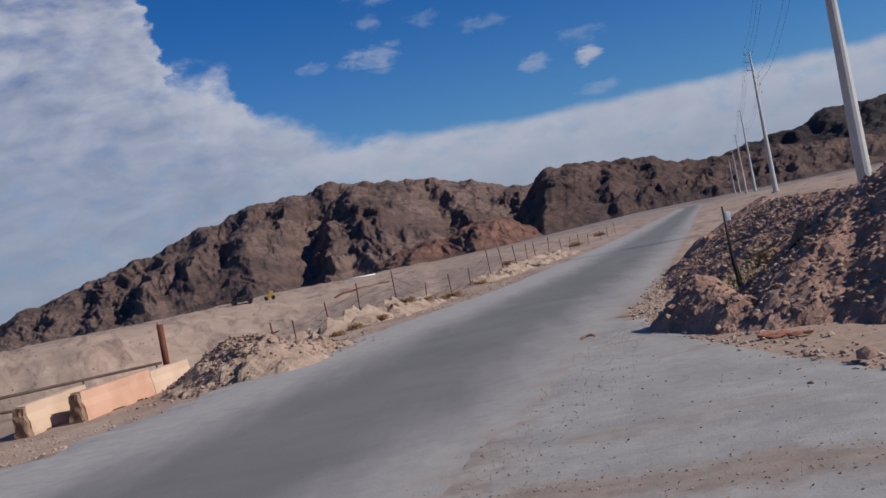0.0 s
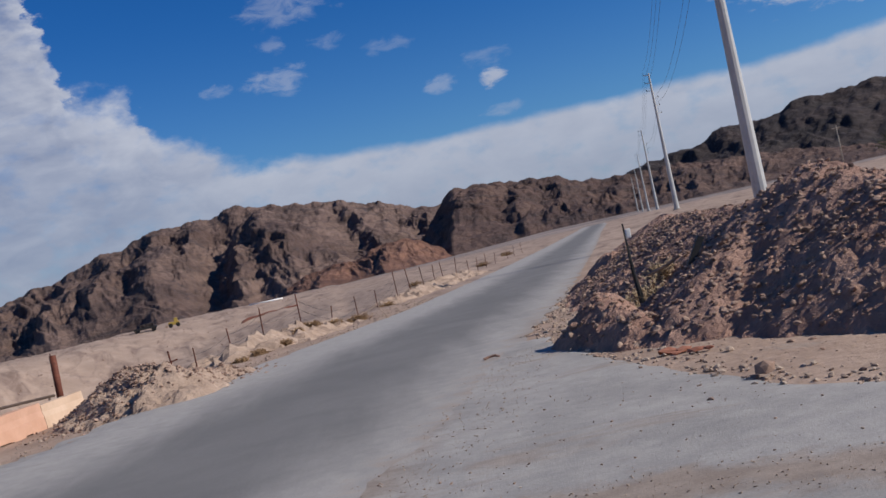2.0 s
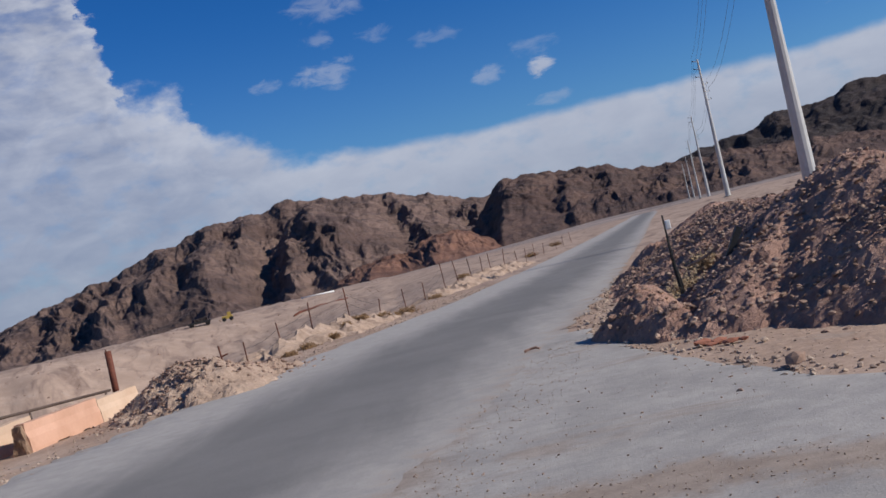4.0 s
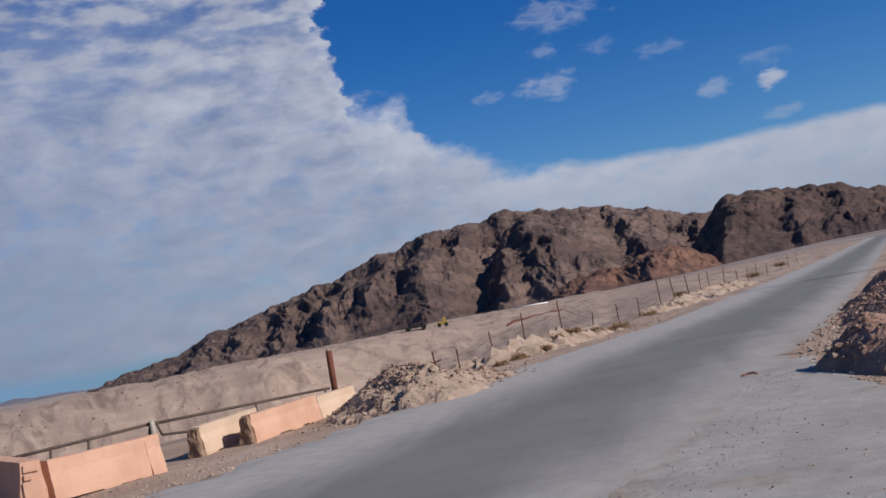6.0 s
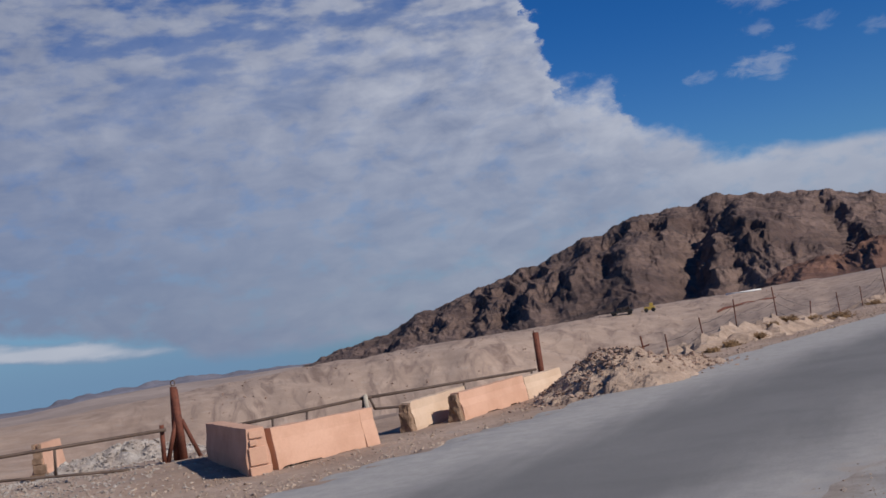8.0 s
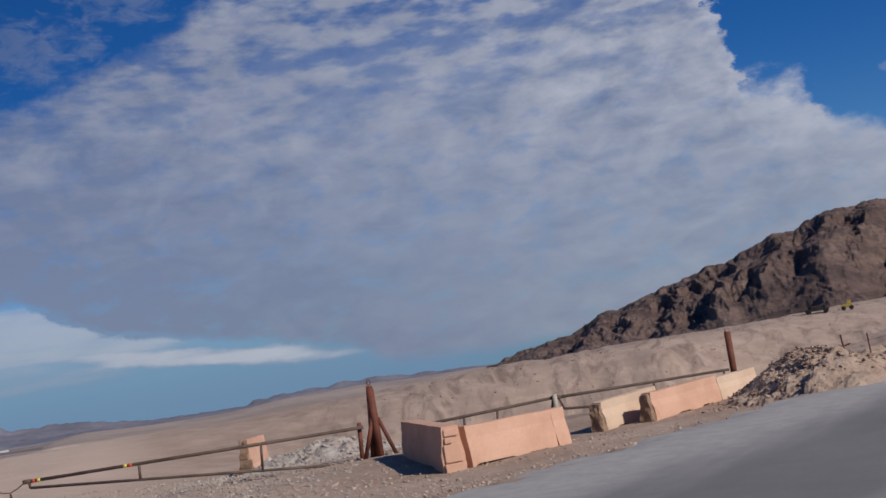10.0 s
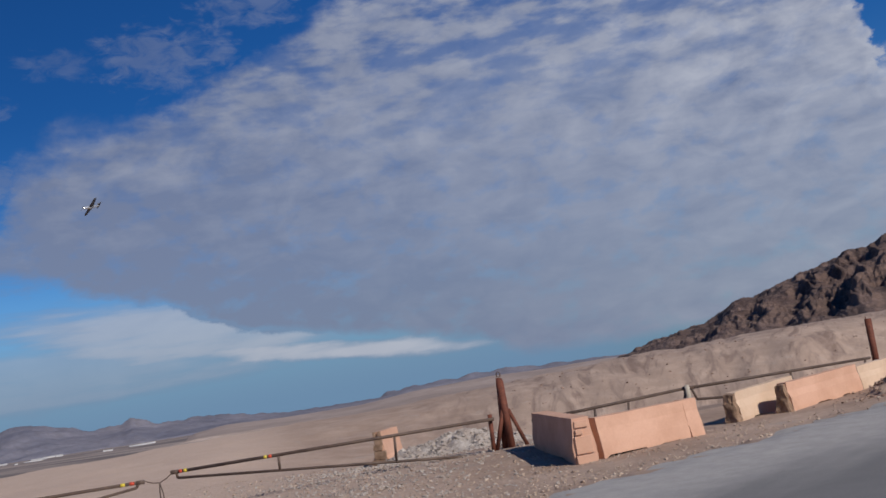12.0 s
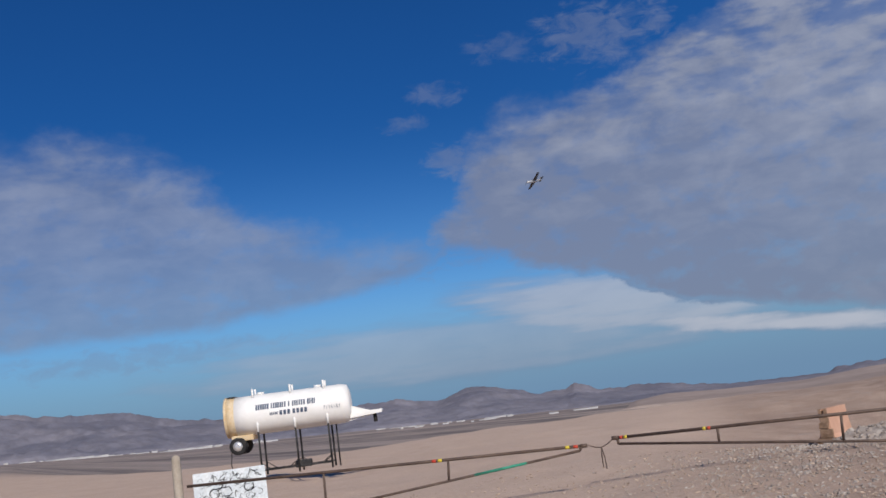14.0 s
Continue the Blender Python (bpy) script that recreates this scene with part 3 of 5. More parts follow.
def massif(name, label, material, a0, a1, r0, r1, foot, crest_line, seed, folds=(), spines=(), relief=0.8, steps=900, rows=190, jag=0.13, size=2.0, ledge=1.6, dip=0.5, calm=()):
    """A mountain from its foot at r0 to its crest at r1. folds: (skyline stops, depth, fall behind) of ridges that stand
    before the crest; spines: spurs that run down it, steep on the shaded side and gentle on the sunny one."""
    a, g = np.meshgrid(np.linspace(a0, a1, steps + 1), np.linspace(0, 1, rows + 1), indexing="ij")
    r = r0 + (r1 - r0) * g
    arc = np.radians(a) * r1
    span = np.array([[foot(v), crest_line(v)] for v in a[:, 0]])
    e0 = span[:, :1]
    rim = span[:, 1:] + jag * 2 * cloudy(a * 0.9, g * 6.0, seed + 40, 6, 0.55) * np.clip((span[:, 1:] - e0) / 1.2, 0.25, 1)
    warp = cloudy(arc / 170, r / 170, seed + 9, 4)
    gw = np.clip(g + 0.09 * warp * np.clip((1 - g) / 0.15, 0, 1), 0, 1)
    e = e0 + (rim - e0) * (0.9 * gw + 0.1 * gw ** 3)
    for stops, depth, fall in folds:
        top = np.interp(-a[:, 0], [-q[0] for q in stops], [q[1] for q in stops])[:, None]
        top = top + 0.3 * cloudy(a * 1.1, g * 7.0, seed + 51, 5, 0.55)
        rise = e0 + (top - e0) * np.clip(gw / depth, 0, 1) ** 0.9
        e = np.maximum(e, np.where(gw <= depth, rise, top - (gw - depth) * fall))
    wave = a + 0.55 * cloudy(arc / 60, r / 90, seed + 21, 4)
    for top_a, top_g, low_a, low_g, boost, steep, gentle in spines:
        run = np.clip((top_g - g) / (top_g - low_g), 0, 1)
        off = wave - (top_a + (low_a - top_a) * run)
        tent = np.clip(1 - np.where(off > 0, off / steep, -off / gentle), 0, 1)
        e = e + boost * tent * np.clip((g - low_g + 0.12) / 0.24, 0, 1) * np.clip((top_g + 0.15 - g) / 0.15, 0, 1)
    room = np.clip((e - e0) / 1.4, 0.12, 1) * np.clip(g / 0.06, 0, 1) * np.clip((1 - g) / 0.1, 0.05, 1) * np.clip(0.75 + 1.1 * cloudy(arc / 260, r / 260, seed + 81, 3), 0.35, 1.15)
    for mid_a, mid_g, wide, deep in calm:
        room = room * (1 - 0.75 * np.exp(-((a - mid_a) / wide) ** 2 - ((g - mid_g) / deep) ** 2))
    # ravines and spurs run down the flank aslant, as the beds dip
    climb = e - e0
    wander = cloudy(a * 0.35, climb * 0.6, seed + 90, 3)
    across, down = dip * a - climb + 0.9 * wander, a + dip * climb
    rough = crested(across / size, down / (size * 2.6), seed, 3, 0.45)
    fine = crested(across / (size * 0.36), down / (size * 0.8), seed + 70, 5, 0.55)
    e = e + room * relief * (rough + 0.34 * fine)
    # nothing stands above the crest; the last stretch climbs to it
    below = rim - 0.02 - 0.4 * (rim - e0) * np.clip(0.97 - g, 0, 1)
    e = np.where(e > below - 0.25, below - 0.25 + 0.25 * np.tanh((e - below + 0.25) / 0.25), e)
    e = np.where(g > 0.93, e + (rim - e) * np.clip((g - 0.93) / 0.07, 0, 1), e)
    z = EYE + r * np.tan(np.radians(e))
    # beds of harder rock stand out as ledges
    bed = z / 9.0 + arc * 0.022 - r * 0.012 + 1.1 * cloudy(arc / 140, r / 140, seed + 33, 3)
    step = np.abs(bed - np.floor(bed) - 0.72) / 0.72
    z = z + ledge * (0.5 - np.clip(step, 0, 1)) * room * np.clip(0.5 + 1.6 * cloudy(arc / 90, r / 120, seed + 35, 3), 0, 1) * (g < 0.97)
    z[:, 0] -= 25
    x, y = -np.sin(np.radians(a)) * r, np.cos(np.radians(a)) * r
    # the far side falls away
    tails = [(x * k, y * k, z - drop) for k, drop in ((1.06, 45.0), (1.2, 120.0))]
    x, y, z = (np.concatenate([m] + [t[i][:, -1:] for t in tails], axis=1) for i, m in enumerate((x, y, z)))
    n = z.shape[1]
    verts = np.stack([x, y, z], axis=2).reshape(-1, 3)
    k = (np.arange(steps)[:, None] * n + np.arange(n - 1)[None, :]).reshape(-1)
    faces = np.stack([k, k + 1, k + n + 1, k + n], axis=1)
    ob = new(name, mesh_of(name, verts.tolist(), faces.tolist(), material, True))
    return tagged(ob, label, "mountain", kind="structure")


massif("mountain", "dark brown rocky desert mountain cut by steep ravines", M_ROCK, 31.5, -9.0, 1000, 2050,
       curve([(31, -1.6), (20, -1.35), (10, -1.15), (0, -0.9), (-10, -0.7)]),
       curve([(31.5, -1.6), (29.5, -0.95), (27.9, -0.43), (26.1, -0.05), (24.2, 0.25), (22.8, 0.98), (20.6, 1.4), (19.5, 1.85), (17.7, 2.25), (17, 2.55), (15.4, 2.72), (14.8, 3.04), (13.4, 3.66), (12, 3.68),
              (11.1, 4.17), (10.4, 4.33), (8.8, 4.42), (7.7, 4.36), (6.6, 4.82), (4.4, 4.5), (2.9, 4.28), (0.9, 4.05), (-0.66, 3.5), (-1.4, 3.57), (-3.2, 2.8), (-4.6, 2.7), (-6, 1.5), (-9, 0.4)]), 2,
       folds=[([(22, -1.4), (20.6, -0.64), (19.1, 0.25), (17.2, 0.97), (15.8, 1.81), (14.3, 2.5), (12.8, 2.8), (11.8, 3.4), (11.0, 3.75), (10.2, 3.4), (9.3, 2.6), (8, 1.2), (7, -0.8)], 0.52, 7.0),
              ([(9.4, -1.0), (8.4, 0.6), (7.6, 2.1), (6.5, 2.9), (4.9, 3.4), (3.4, 2.7), (1.5, 1.7), (-0.5, 0.6), (-2, -0.8)], 0.6, 4.0),
              ([(27, -1.2), (25.5, -0.45), (24, -0.35), (22.6, 0.2), (21.2, 0.3), (19.6, 0.1), (18.5, -0.8)], 0.6, 8.0)],
       spines=[(4.8, 0.78, 3.5, 0.1, 1.15, 1.9, 4.2), (8.7, 0.85, 9.3, 0.35, 0.8, 0.8, 1.8), (10.6, 0.85, 11.6, 0.3, 0.8, 0.9, 1.6), (12.9, 0.8, 14.3, 0.25, 0.7, 0.8, 1.5), (15.4, 0.8, 16.8, 0.2, 0.65, 0.8, 1.5),
               (18.2, 0.85, 19.4, 0.2, 0.6, 0.8, 1.4), (20.6, 0.9, 21.6, 0.3, 0.5, 0.7, 1.3), (22.8, 0.95, 23.8, 0.3, 0.45, 0.7, 1.2), (26, 0.95, 26.8, 0.4, 0.3, 0.7, 1.2), (6.6, 0.45, 6.9, 0.08, 0.6, 0.7, 1.1), (0.4, 0.9, -1.2, 0.3, 0.6, 0.9, 2.2)],
       relief=0.35, rows=260, size=1.5, dip=0.5, ledge=2.6, calm=[(2.5, 0.65, 3.2, 0.4), (7.0, 0.9, 2.0, 0.2), (14.5, 0.9, 1.5, 0.2), (25.5, 0.6, 3.5, 0.5)])
massif("mountain", "banded brown desert hill with dark clefts", M_RED, 0.0, -34.0, 800, 1500,
       curve([(2, -0.8), (-10, -0.6), (-20, -0.3), (-34, 0.0)]),
       curve([(0.0, -0.9), (-2.2, 0.2), (-3.4, 1.3), (-4.2, 2.3), (-4.7, 2.85), (-5.35, 3.29), (-6.4, 3.38), (-7.2, 3.24), (-8, 3.26), (-9.7, 3.0), (-11, 2.85), (-12.3, 2.32), (-13.5, 2.22), (-14.6, 2.22),
              (-17.3, 2.17), (-19.3, 1.92), (-20.7, 1.86), (-23.7, 1.5), (-27.3, 0.95), (-34, 0.8)]), 7,
       folds=[([(-5.5, -0.6), (-7, 0.1), (-8.5, 0.6), (-10, 0.9), (-12, 1.2), (-13.5, 1.0), (-15, 0.2)], 0.4, 4.0), ([(-13, 0.0), (-15, 0.9), (-17, 1.2), (-19, 0.9), (-22, 0.6), (-25, 0.0)], 0.5, 4.0)],
       spines=[(-5.5, 0.9, -4.7, 0.05, 0.9, 1.0, 5.0), (-8.6, 0.7, -8.9, 0.1, 0.45, 0.6, 2.0), (-10.8, 0.85, -10.4, 0.2, 0.4, 0.7, 2.0), (-13.6, 0.7, -14.2, 0.1, 0.4, 0.7, 2.0), (-17.5, 0.7, -18.2, 0.1, 0.4, 0.8, 2.0)],
       relief=0.22, steps=620, rows=170, size=1.1, dip=0.25, ledge=2.4)
massif("foothill", "low rust-red rocky foothill before the mountain", M_RUSTROCK, 5.6, -6.0, 600, 900,
       curve([(6, -0.9), (-6, -0.7)]),
       curve([(5.6, -0.9), (4.4, 0.0), (3.4, 0.45), (2.2, 0.62), (0.5, 0.72), (-0.5, 1.05), (-1.24, 1.28), (-2.5, 1.3), (-3.3, 0.9), (-4.2, 0.34), (-5, -0.3), (-6, -0.8)]), 61,
       spines=[(-1.3, 0.9, -0.6, 0.1, 0.3, 0.5, 1.6), (2.2, 0.8, 2.8, 0.1, 0.3, 0.5, 1.4)], relief=0.22, steps=260, rows=80, size=0.8, ledge=0.6)
massif("mountain", "dark flat-topped mesa ridge", M_MESA, -10.0, -60.0, 1700, 2300,
       curve([(-10, 0.0), (-60, 0.3)]),
       curve([(-10, 0.6), (-12.5, 1.8), (-14.6, 2.3), (-15.7, 2.55), (-17.4, 2.76), (-18.6, 2.95), (-19.2, 3.2), (-19.75, 3.52), (-21.9, 3.42), (-22.6, 3.65), (-23.4, 4.0), (-25, 4.04), (-27.9, 4.15), (-34, 4.2), (-45, 4.0), (-60, 3.0)]), 13,
       folds=[([(-16, 0.5), (-19, 1.9), (-22, 2.4), (-25, 2.6), (-29, 2.3), (-34, 2.0)], 0.6, 3.0)], relief=0.3, steps=420, rows=90, size=2.0, dip=0.4)


def range_of(name, label, material, a0, a1, base, sky_line, r0, r1, rough, seed, spur=1.0, steps=560, rows=100, tilt=0.0, spines=(), jag=0.03):
    """A mountain flank: its foot at r0, its crest at r1, cut by ravines that run down it."""
    verts, faces = [], []
    for i in range(steps + 1):
        a = a0 + (a1 - a0) * i / steps
        e0, e1 = base(a), sky_line(a)
        fade = min(1.0, i / 12, (steps - i) / 12)
        for j in range(rows + 1):
            f = j / rows
            if f <= 0.8:
                g = f / 0.8
                r = r0 + (r1 - r0) * g
                p = polar(a, r)
                # ravines run down the flank, a little aslant
                arc = radians(a) * r1
                q = Vector((arc * rough + seed + g * 1.4, r * rough * 1.0 + noise.noise((arc * 0.003, r * 0.003, seed)) * 0.8, seed * 1.7 + tilt * g))
                spurs = noise.ridged_multi_fractal(q * 0.8, 1.0, 2.1, 3, 1.0, 2.0) - 1.0
                ridge = noise.ridged_multi_fractal(q * 2.3 + Vector((5, 2, 1)), 0.8, 2.15, 7, 1.0, 2.0) - 1.15
                lump = noise.fractal(q * 0.6 + Vector((3, 1, 7)), 1.0, 2.0, 4)
                env = min(1.0, g / 0.12) * min(1.0, (1.02 - g) / 0.14)
                body = g ** 0.9 * 0.86 + spur * (0.17 * spurs + 0.115 * ridge + 0.2 * lump) * env
                wave = noise.noise((a * 1.7, g * 4.0, seed)) * 0.5
                for top_a, top_g, low_a, low_g, boost, steep, gentle in spines:
                    # a spur with a steep shaded side and a gentle sunlit one
                    along_ = max(0.0, min(1.0, (top_g - g) / (top_g - low_g)))
                    off = a + wave - (top_a + (low_a - top_a) * along_)
                    tent = 1 - (off / steep if off > 0 else -off / gentle)
                    reach = min(1.0, max(0.0, (g - low_g + 0.1) / 0.2)) * min(1.0, max(0.0, (top_g + 0.18 - g) / 0.18))
                    body += boost * 0.6 * max(0.0, tent) * reach
                # nothing of the flank stands above the crest line
                if g < 1 and body > 0.82:
                    body = 0.82 + 0.165 * math.tanh((body - 0.82) / 0.165)
                if g >= 1:
                    body = 1.0 + jag * min(1.0, 0.6 / max(0.1, e1 - e0)) * noise.fractal((a * 1.1, seed, 0), 0.8, 2.2, 6)
                z = EYE + r * math.tan(radians(e0 + (e1 - e0) * max(body, -0.05) * fade)) - (1 - fade) * 4
                if j == 0:
                    z -= 25
            else:
                g = (f - 0.8) / 0.2
                r = r1 + (r1 - r0) * 0.35 * g
                crest_ = 1.0 + jag * min(1.0, 0.6 / max(0.1, e1 - e0)) * noise.fractal((a * 1.1, seed, 0), 0.8, 2.2, 6)
                zt = EYE + r1 * math.tan(radians(e0 + (e1 - e0) * crest_))
                z = zt - 70 * g - 3
                p = polar(a, r)
            verts.append((p.x, p.y, z))
    n = rows + 1
    for i in range(steps):
        for j in range(rows):
            faces.append((i * n + j, i * n + j + 1, (i + 1) * n + j + 1, (i + 1) * n + j))
    ob = new(name, mesh_of(name, verts, faces, material, True))
    return tagged(ob, label, "mountain", kind="structure")


range_of("mountain", "far desert mountain range in haze-tinted blue-grey", M_FAR, 98.0, 26.0,
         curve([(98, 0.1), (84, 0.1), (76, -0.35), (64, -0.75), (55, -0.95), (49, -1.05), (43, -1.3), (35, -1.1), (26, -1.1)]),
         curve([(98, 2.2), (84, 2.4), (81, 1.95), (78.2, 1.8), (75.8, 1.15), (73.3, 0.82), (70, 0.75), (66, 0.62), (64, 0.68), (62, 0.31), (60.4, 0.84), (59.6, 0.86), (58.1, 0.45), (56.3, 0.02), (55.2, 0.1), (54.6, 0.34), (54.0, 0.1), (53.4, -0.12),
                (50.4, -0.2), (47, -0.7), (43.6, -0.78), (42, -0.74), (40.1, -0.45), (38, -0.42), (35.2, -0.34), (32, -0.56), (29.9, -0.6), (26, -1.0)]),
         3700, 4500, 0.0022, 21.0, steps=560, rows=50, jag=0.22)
range_of("alluvial_fan", "pale tan alluvial slope below the far range", M_FAN, 53.0, 25.0,
         curve([(53, -1.3), (43, -1.5), (25, -1.4)]),
         curve([(53, -1.1), (50, -0.72), (47, -0.88), (43, -0.92), (40, -0.62), (36, -0.50), (33, -0.62), (30, -0.60), (25, -0.95)]),
         2700, 3500, 0.003, 31.0, spur=0.25, steps=240, rows=24, jag=0.05)

# ---- heaps of soil and rubble ----


def ridge_height(x, y, spine, slope):
    """Height of a heap that falls off on both sides of a spine of (x, y, height) stops."""
    best = -9.0
    for (x0, y0, h0), (x1, y1, h1) in zip(spine, spine[1:]):
        dx, dy = x1 - x0, y1 - y0
        f = max(0.0, min(1.0, ((x - x0) * dx + (y - y0) * dy) / (dx * dx + dy * dy + 1e-9)))
        d = math.hypot(x - x0 - dx * f, y - y0 - dy * f)
        best = max(best, h0 + (h1 - h0) * f - slope * (math.sqrt(d * d + 0.16) - 0.4))
    return best


def heap(name, label, spines, slope, material, x0, x1, y0, y1, step, rough, seed):
    """A heap on the ground. Returns its object and its height function."""
    slopes = slope if isinstance(slope, list) else [slope] * len(spines)

    def height(x, y):
        h = max(ridge_height(x, y, s, k) for s, k in zip(spines, slopes))
        h += noise.fractal((x * 2.4 + seed, y * 2.4, 0), 0.7, 2.1, 6) * rough + (noise.ridged_multi_fractal((x * 0.45, y * 0.45 + seed, 1), 1.0, 2.1, 4, 1.0, 2.0) - 1.1) * rough * 0.8
        return ground_z(x, y) + max(-0.12, h)

    nx, ny = int((x1 - x0) / step), int((y1 - y0) / step)
    verts = [(x0 + i * step, y0 + j * step, height(x0 + i * step, y0 + j * step)) for j in range(ny + 1) for i in range(nx + 1)]
    low = [v[2] < ground_z(v[0], v[1]) - 0.1 for v in verts]
    faces = []
    for j in range(ny):
        for i in range(nx):
            a = j * (nx + 1) + i
            quad = (a, a + 1, a + nx + 2, a + nx + 1)
            if not all(low[q] for q in quad):
                faces.append(quad)
    ob = new(name, mesh_of(name, verts, faces, material, False))
    return tagged(ob, label, "mound"), height


BERM = [[(7.24, 11.87, 1.3), (6.83, 12.58, 1.45), (6.55, 13.31, 1.5), (6.59, 14.07, 1.6), (6.56, 14.76, 1.78), (6.55, 15.42, 1.9), (6.48, 15.89, 1.93), (6.22, 16.11, 1.75), (5.83, 15.94, 1.48), (5.26, 15.3, 1.2), (4.78, 14.83, 0.98), (4.4, 14.54, 0.72), (3.96, 14.15, 0.36)],
        [(7.9, 18.5, 1.3), (7.3, 20.5, 1.4), (7.2, 23, 1.45), (8.1, 28.0, 1.42), (11.4, 41.0, 1.2), (16.4, 58.0, 1.3)],
        [(8.2, 14.2, 1.5), (7.5, 12.6, 1.6), (7.2, 11.2, 1.55), (7.1, 9.8, 1.2)]]
berm, berm_z = heap("soil_mound", "long heap of reddish brown rubble and soil beside the road", BERM, [0.7, 0.5, 0.85], M_ROCKY, 1.8, 22.0, 6.0, 62.0, 0.08, 0.075, 3.0)
LOBE = [[(3.08, 16.02, 0.66), (3.14, 15.4, 0.5), (3.24, 14.55, 0.34)]]
lobe, lobe_z = heap("soil_mound", "small steep lump of dark soil and roots at the road edge", LOBE, 1.25, M_ROCKY, 1.6, 5.2, 12.6, 18.2, 0.05, 0.07, 27.0)
LUMP = [[(6.3, 28.73, 0.8), (6.88, 29.62, 0.7)]]
lump, lump_z = heap("soil_mound", "low reddish soil lump beside the road", LUMP, 0.9, M_ROCKY, 3.6, 9.6, 26.0, 33.0, 0.08, 0.12, 33.0)
MOUND = [[(-4.95, 22.3, 0.80), (-5.2, 22.9, 0.93), (-4.8, 23.6, 0.7)], [(-6.1, 22.2, 0.3), (-5.6, 22.6, 0.5)], [(-4.4, 24.4, 0.45), (-4.0, 25.2, 0.3)]]
mound, mound_z = heap("rubble_mound", "heap of pale broken stone and gravel on the road shoulder", MOUND, 0.62, M_PALE, -8.2, -2.6, 19.8, 27.0, 0.07, 0.1, 9.0)
GREY = [[(-19.9, 23.1, 0.35), (-19.2, 24.4, 0.68), (-18.8, 25.4, 0.5)]]
M_GREYRUBBLE = surface("grey_rubble", (0.36, 0.30, 0.26), (0.50, 0.44, 0.39), 2.0, 0.95, 0.9, 9.0, world_space=True, third=(0.24, 0.2, 0.17), bump_at=0.05)
grey, grey_z = heap("rubble_mound", "low heap of pale grey rubble behind the pipe gate", GREY, 0.4, M_GREYRUBBLE, -23.0, -14.5, 20.2, 28.5, 0.1, 0.14, 15.0)
BANK = [[(-4.6, 32.0, 0.35), (-3.4, 36.0, 0.55), (-2.2, 40.0, 0.3)], [(-6.5, 37.0, 0.5), (-5.0, 41.5, 0.55)], [(0.0, 49.0, 0.25), (3.0, 60.0, 0.4), (6.2, 72.0, 0.35)]]
bank, bank_z = heap("soil_mound", "low eroded bank of pale soil behind the fence", BANK, 0.4, M_PALE, -9.5, 8.0, 29.0, 76.0, 0.2, 0.2, 21.0)

# ---- loose stones ----


def stone_shape(seed):
    bm = bmesh.new()
    bmesh.ops.create_icosphere(bm, subdivisions=1, radius=1.0)
    for v in bm.verts:
        v.co *= 0.75 + 0.5 * noise.noise(v.co * 1.3 + Vector((seed * 7.1, seed, 0)))
        v.co.z *= 0.7
    verts = np.array([v.co[:] for v in bm.verts])
    faces = np.array([[v.index for v in f.verts] for f in bm.faces])
    bm.free()
    return verts, faces


STONES = [stone_shape(s) for s in range(6)]


def stones(name, label, count, sample, height, lo, hi, material, seed, power=3.0):
    """Many stones lying on a surface, as one mesh."""
    rng = random.Random(seed)
    vs, fs, total = [], [], 0
    for _ in range(count):
        x, y = sample(rng)
        size = lo + (hi - lo) * rng.random() ** power
        v, f = STONES[rng.randrange(6)]
        a, tip = rng.random() * math.tau, rng.uniform(-0.5, 0.5)
        m = np.array(Euler((tip, rng.uniform(-0.5, 0.5), a)).to_matrix()) * size
        stretch = np.array([rng.uniform(0.7, 1.3), rng.uniform(0.7, 1.3), rng.uniform(0.7, 1.1)])
        vs.append((v * stretch) @ m.T + np.array([x, y, height(x, y) + size * 0.22]))
        fs.append(f + total)
        total += len(v)
    verts, faces = np.concatenate(vs), np.concatenate(fs)
    ob = new(name, mesh_of(name, verts.tolist(), faces.tolist(), material))
    return tagged(ob, label, "stones", kind="stuff")


def along(spines, spread):
    def pick(rng):
        s = rng.choice(spines)
        k = rng.randrange(len(s) - 1)
        f = rng.random()
        return (s[k][0] + (s[k + 1][0] - s[k][0]) * f + rng.gauss(0, spread), s[k][1] + (s[k + 1][1] - s[k][1]) * f + rng.gauss(0, spread))
    return pick


def berm_front(rng):
    while True:
        y = rng.uniform(8.5, 30)
        x = rng.uniform(2.4, 8.5) + max(0, y - 20) * 0.28
        if on_berm(x, y) > ground_z(x, y) + 0.06 + 0.1 * rng.random() or rng.random() < 0.02:
            return x, y


def on_berm(x, y):
    return max(berm_z(x, y), lobe_z(x, y) if y < 18 and x < 5 else -9, ground_z(x, y))


stones("rubble", "loose brown stones covering the soil heap", 22000, berm_front, on_berm, 0.01, 0.075, M_STONE, 1, 4.5)
stones("rubble", "reddish boulders lying on the soil heap", 36, berm_front, on_berm, 0.07, 0.17, M_ROCKY, 2, 2.5)
stones("rubble", "broken pale stones on the rubble heap", 3600, along(MOUND, 0.7), lambda x, y: max(mound_z(x, y), ground_z(x, y)), 0.012, 0.085, M_STONE, 3, 4.0)
stones("rubble", "grey broken stones on the rubble heap", 2400, along(GREY, 1.4), lambda x, y: max(grey_z(x, y), ground_z(x, y)), 0.015, 0.1, M_GREYRUBBLE, 4, 4.0)


def shoulder_left(rng):
    y = rng.uniform(6, 48)
    return road_left(y) - abs(rng.gauss(0.1, 1.3)), y


def shoulder_right(rng):
    y = rng.uniform(7.5, 32)
    edge_x = max(road_right(y), apron_edge(y) if y < 19 else -99)
    return edge_x + abs(rng.gauss(0.0, 0.55)) - 0.15, y


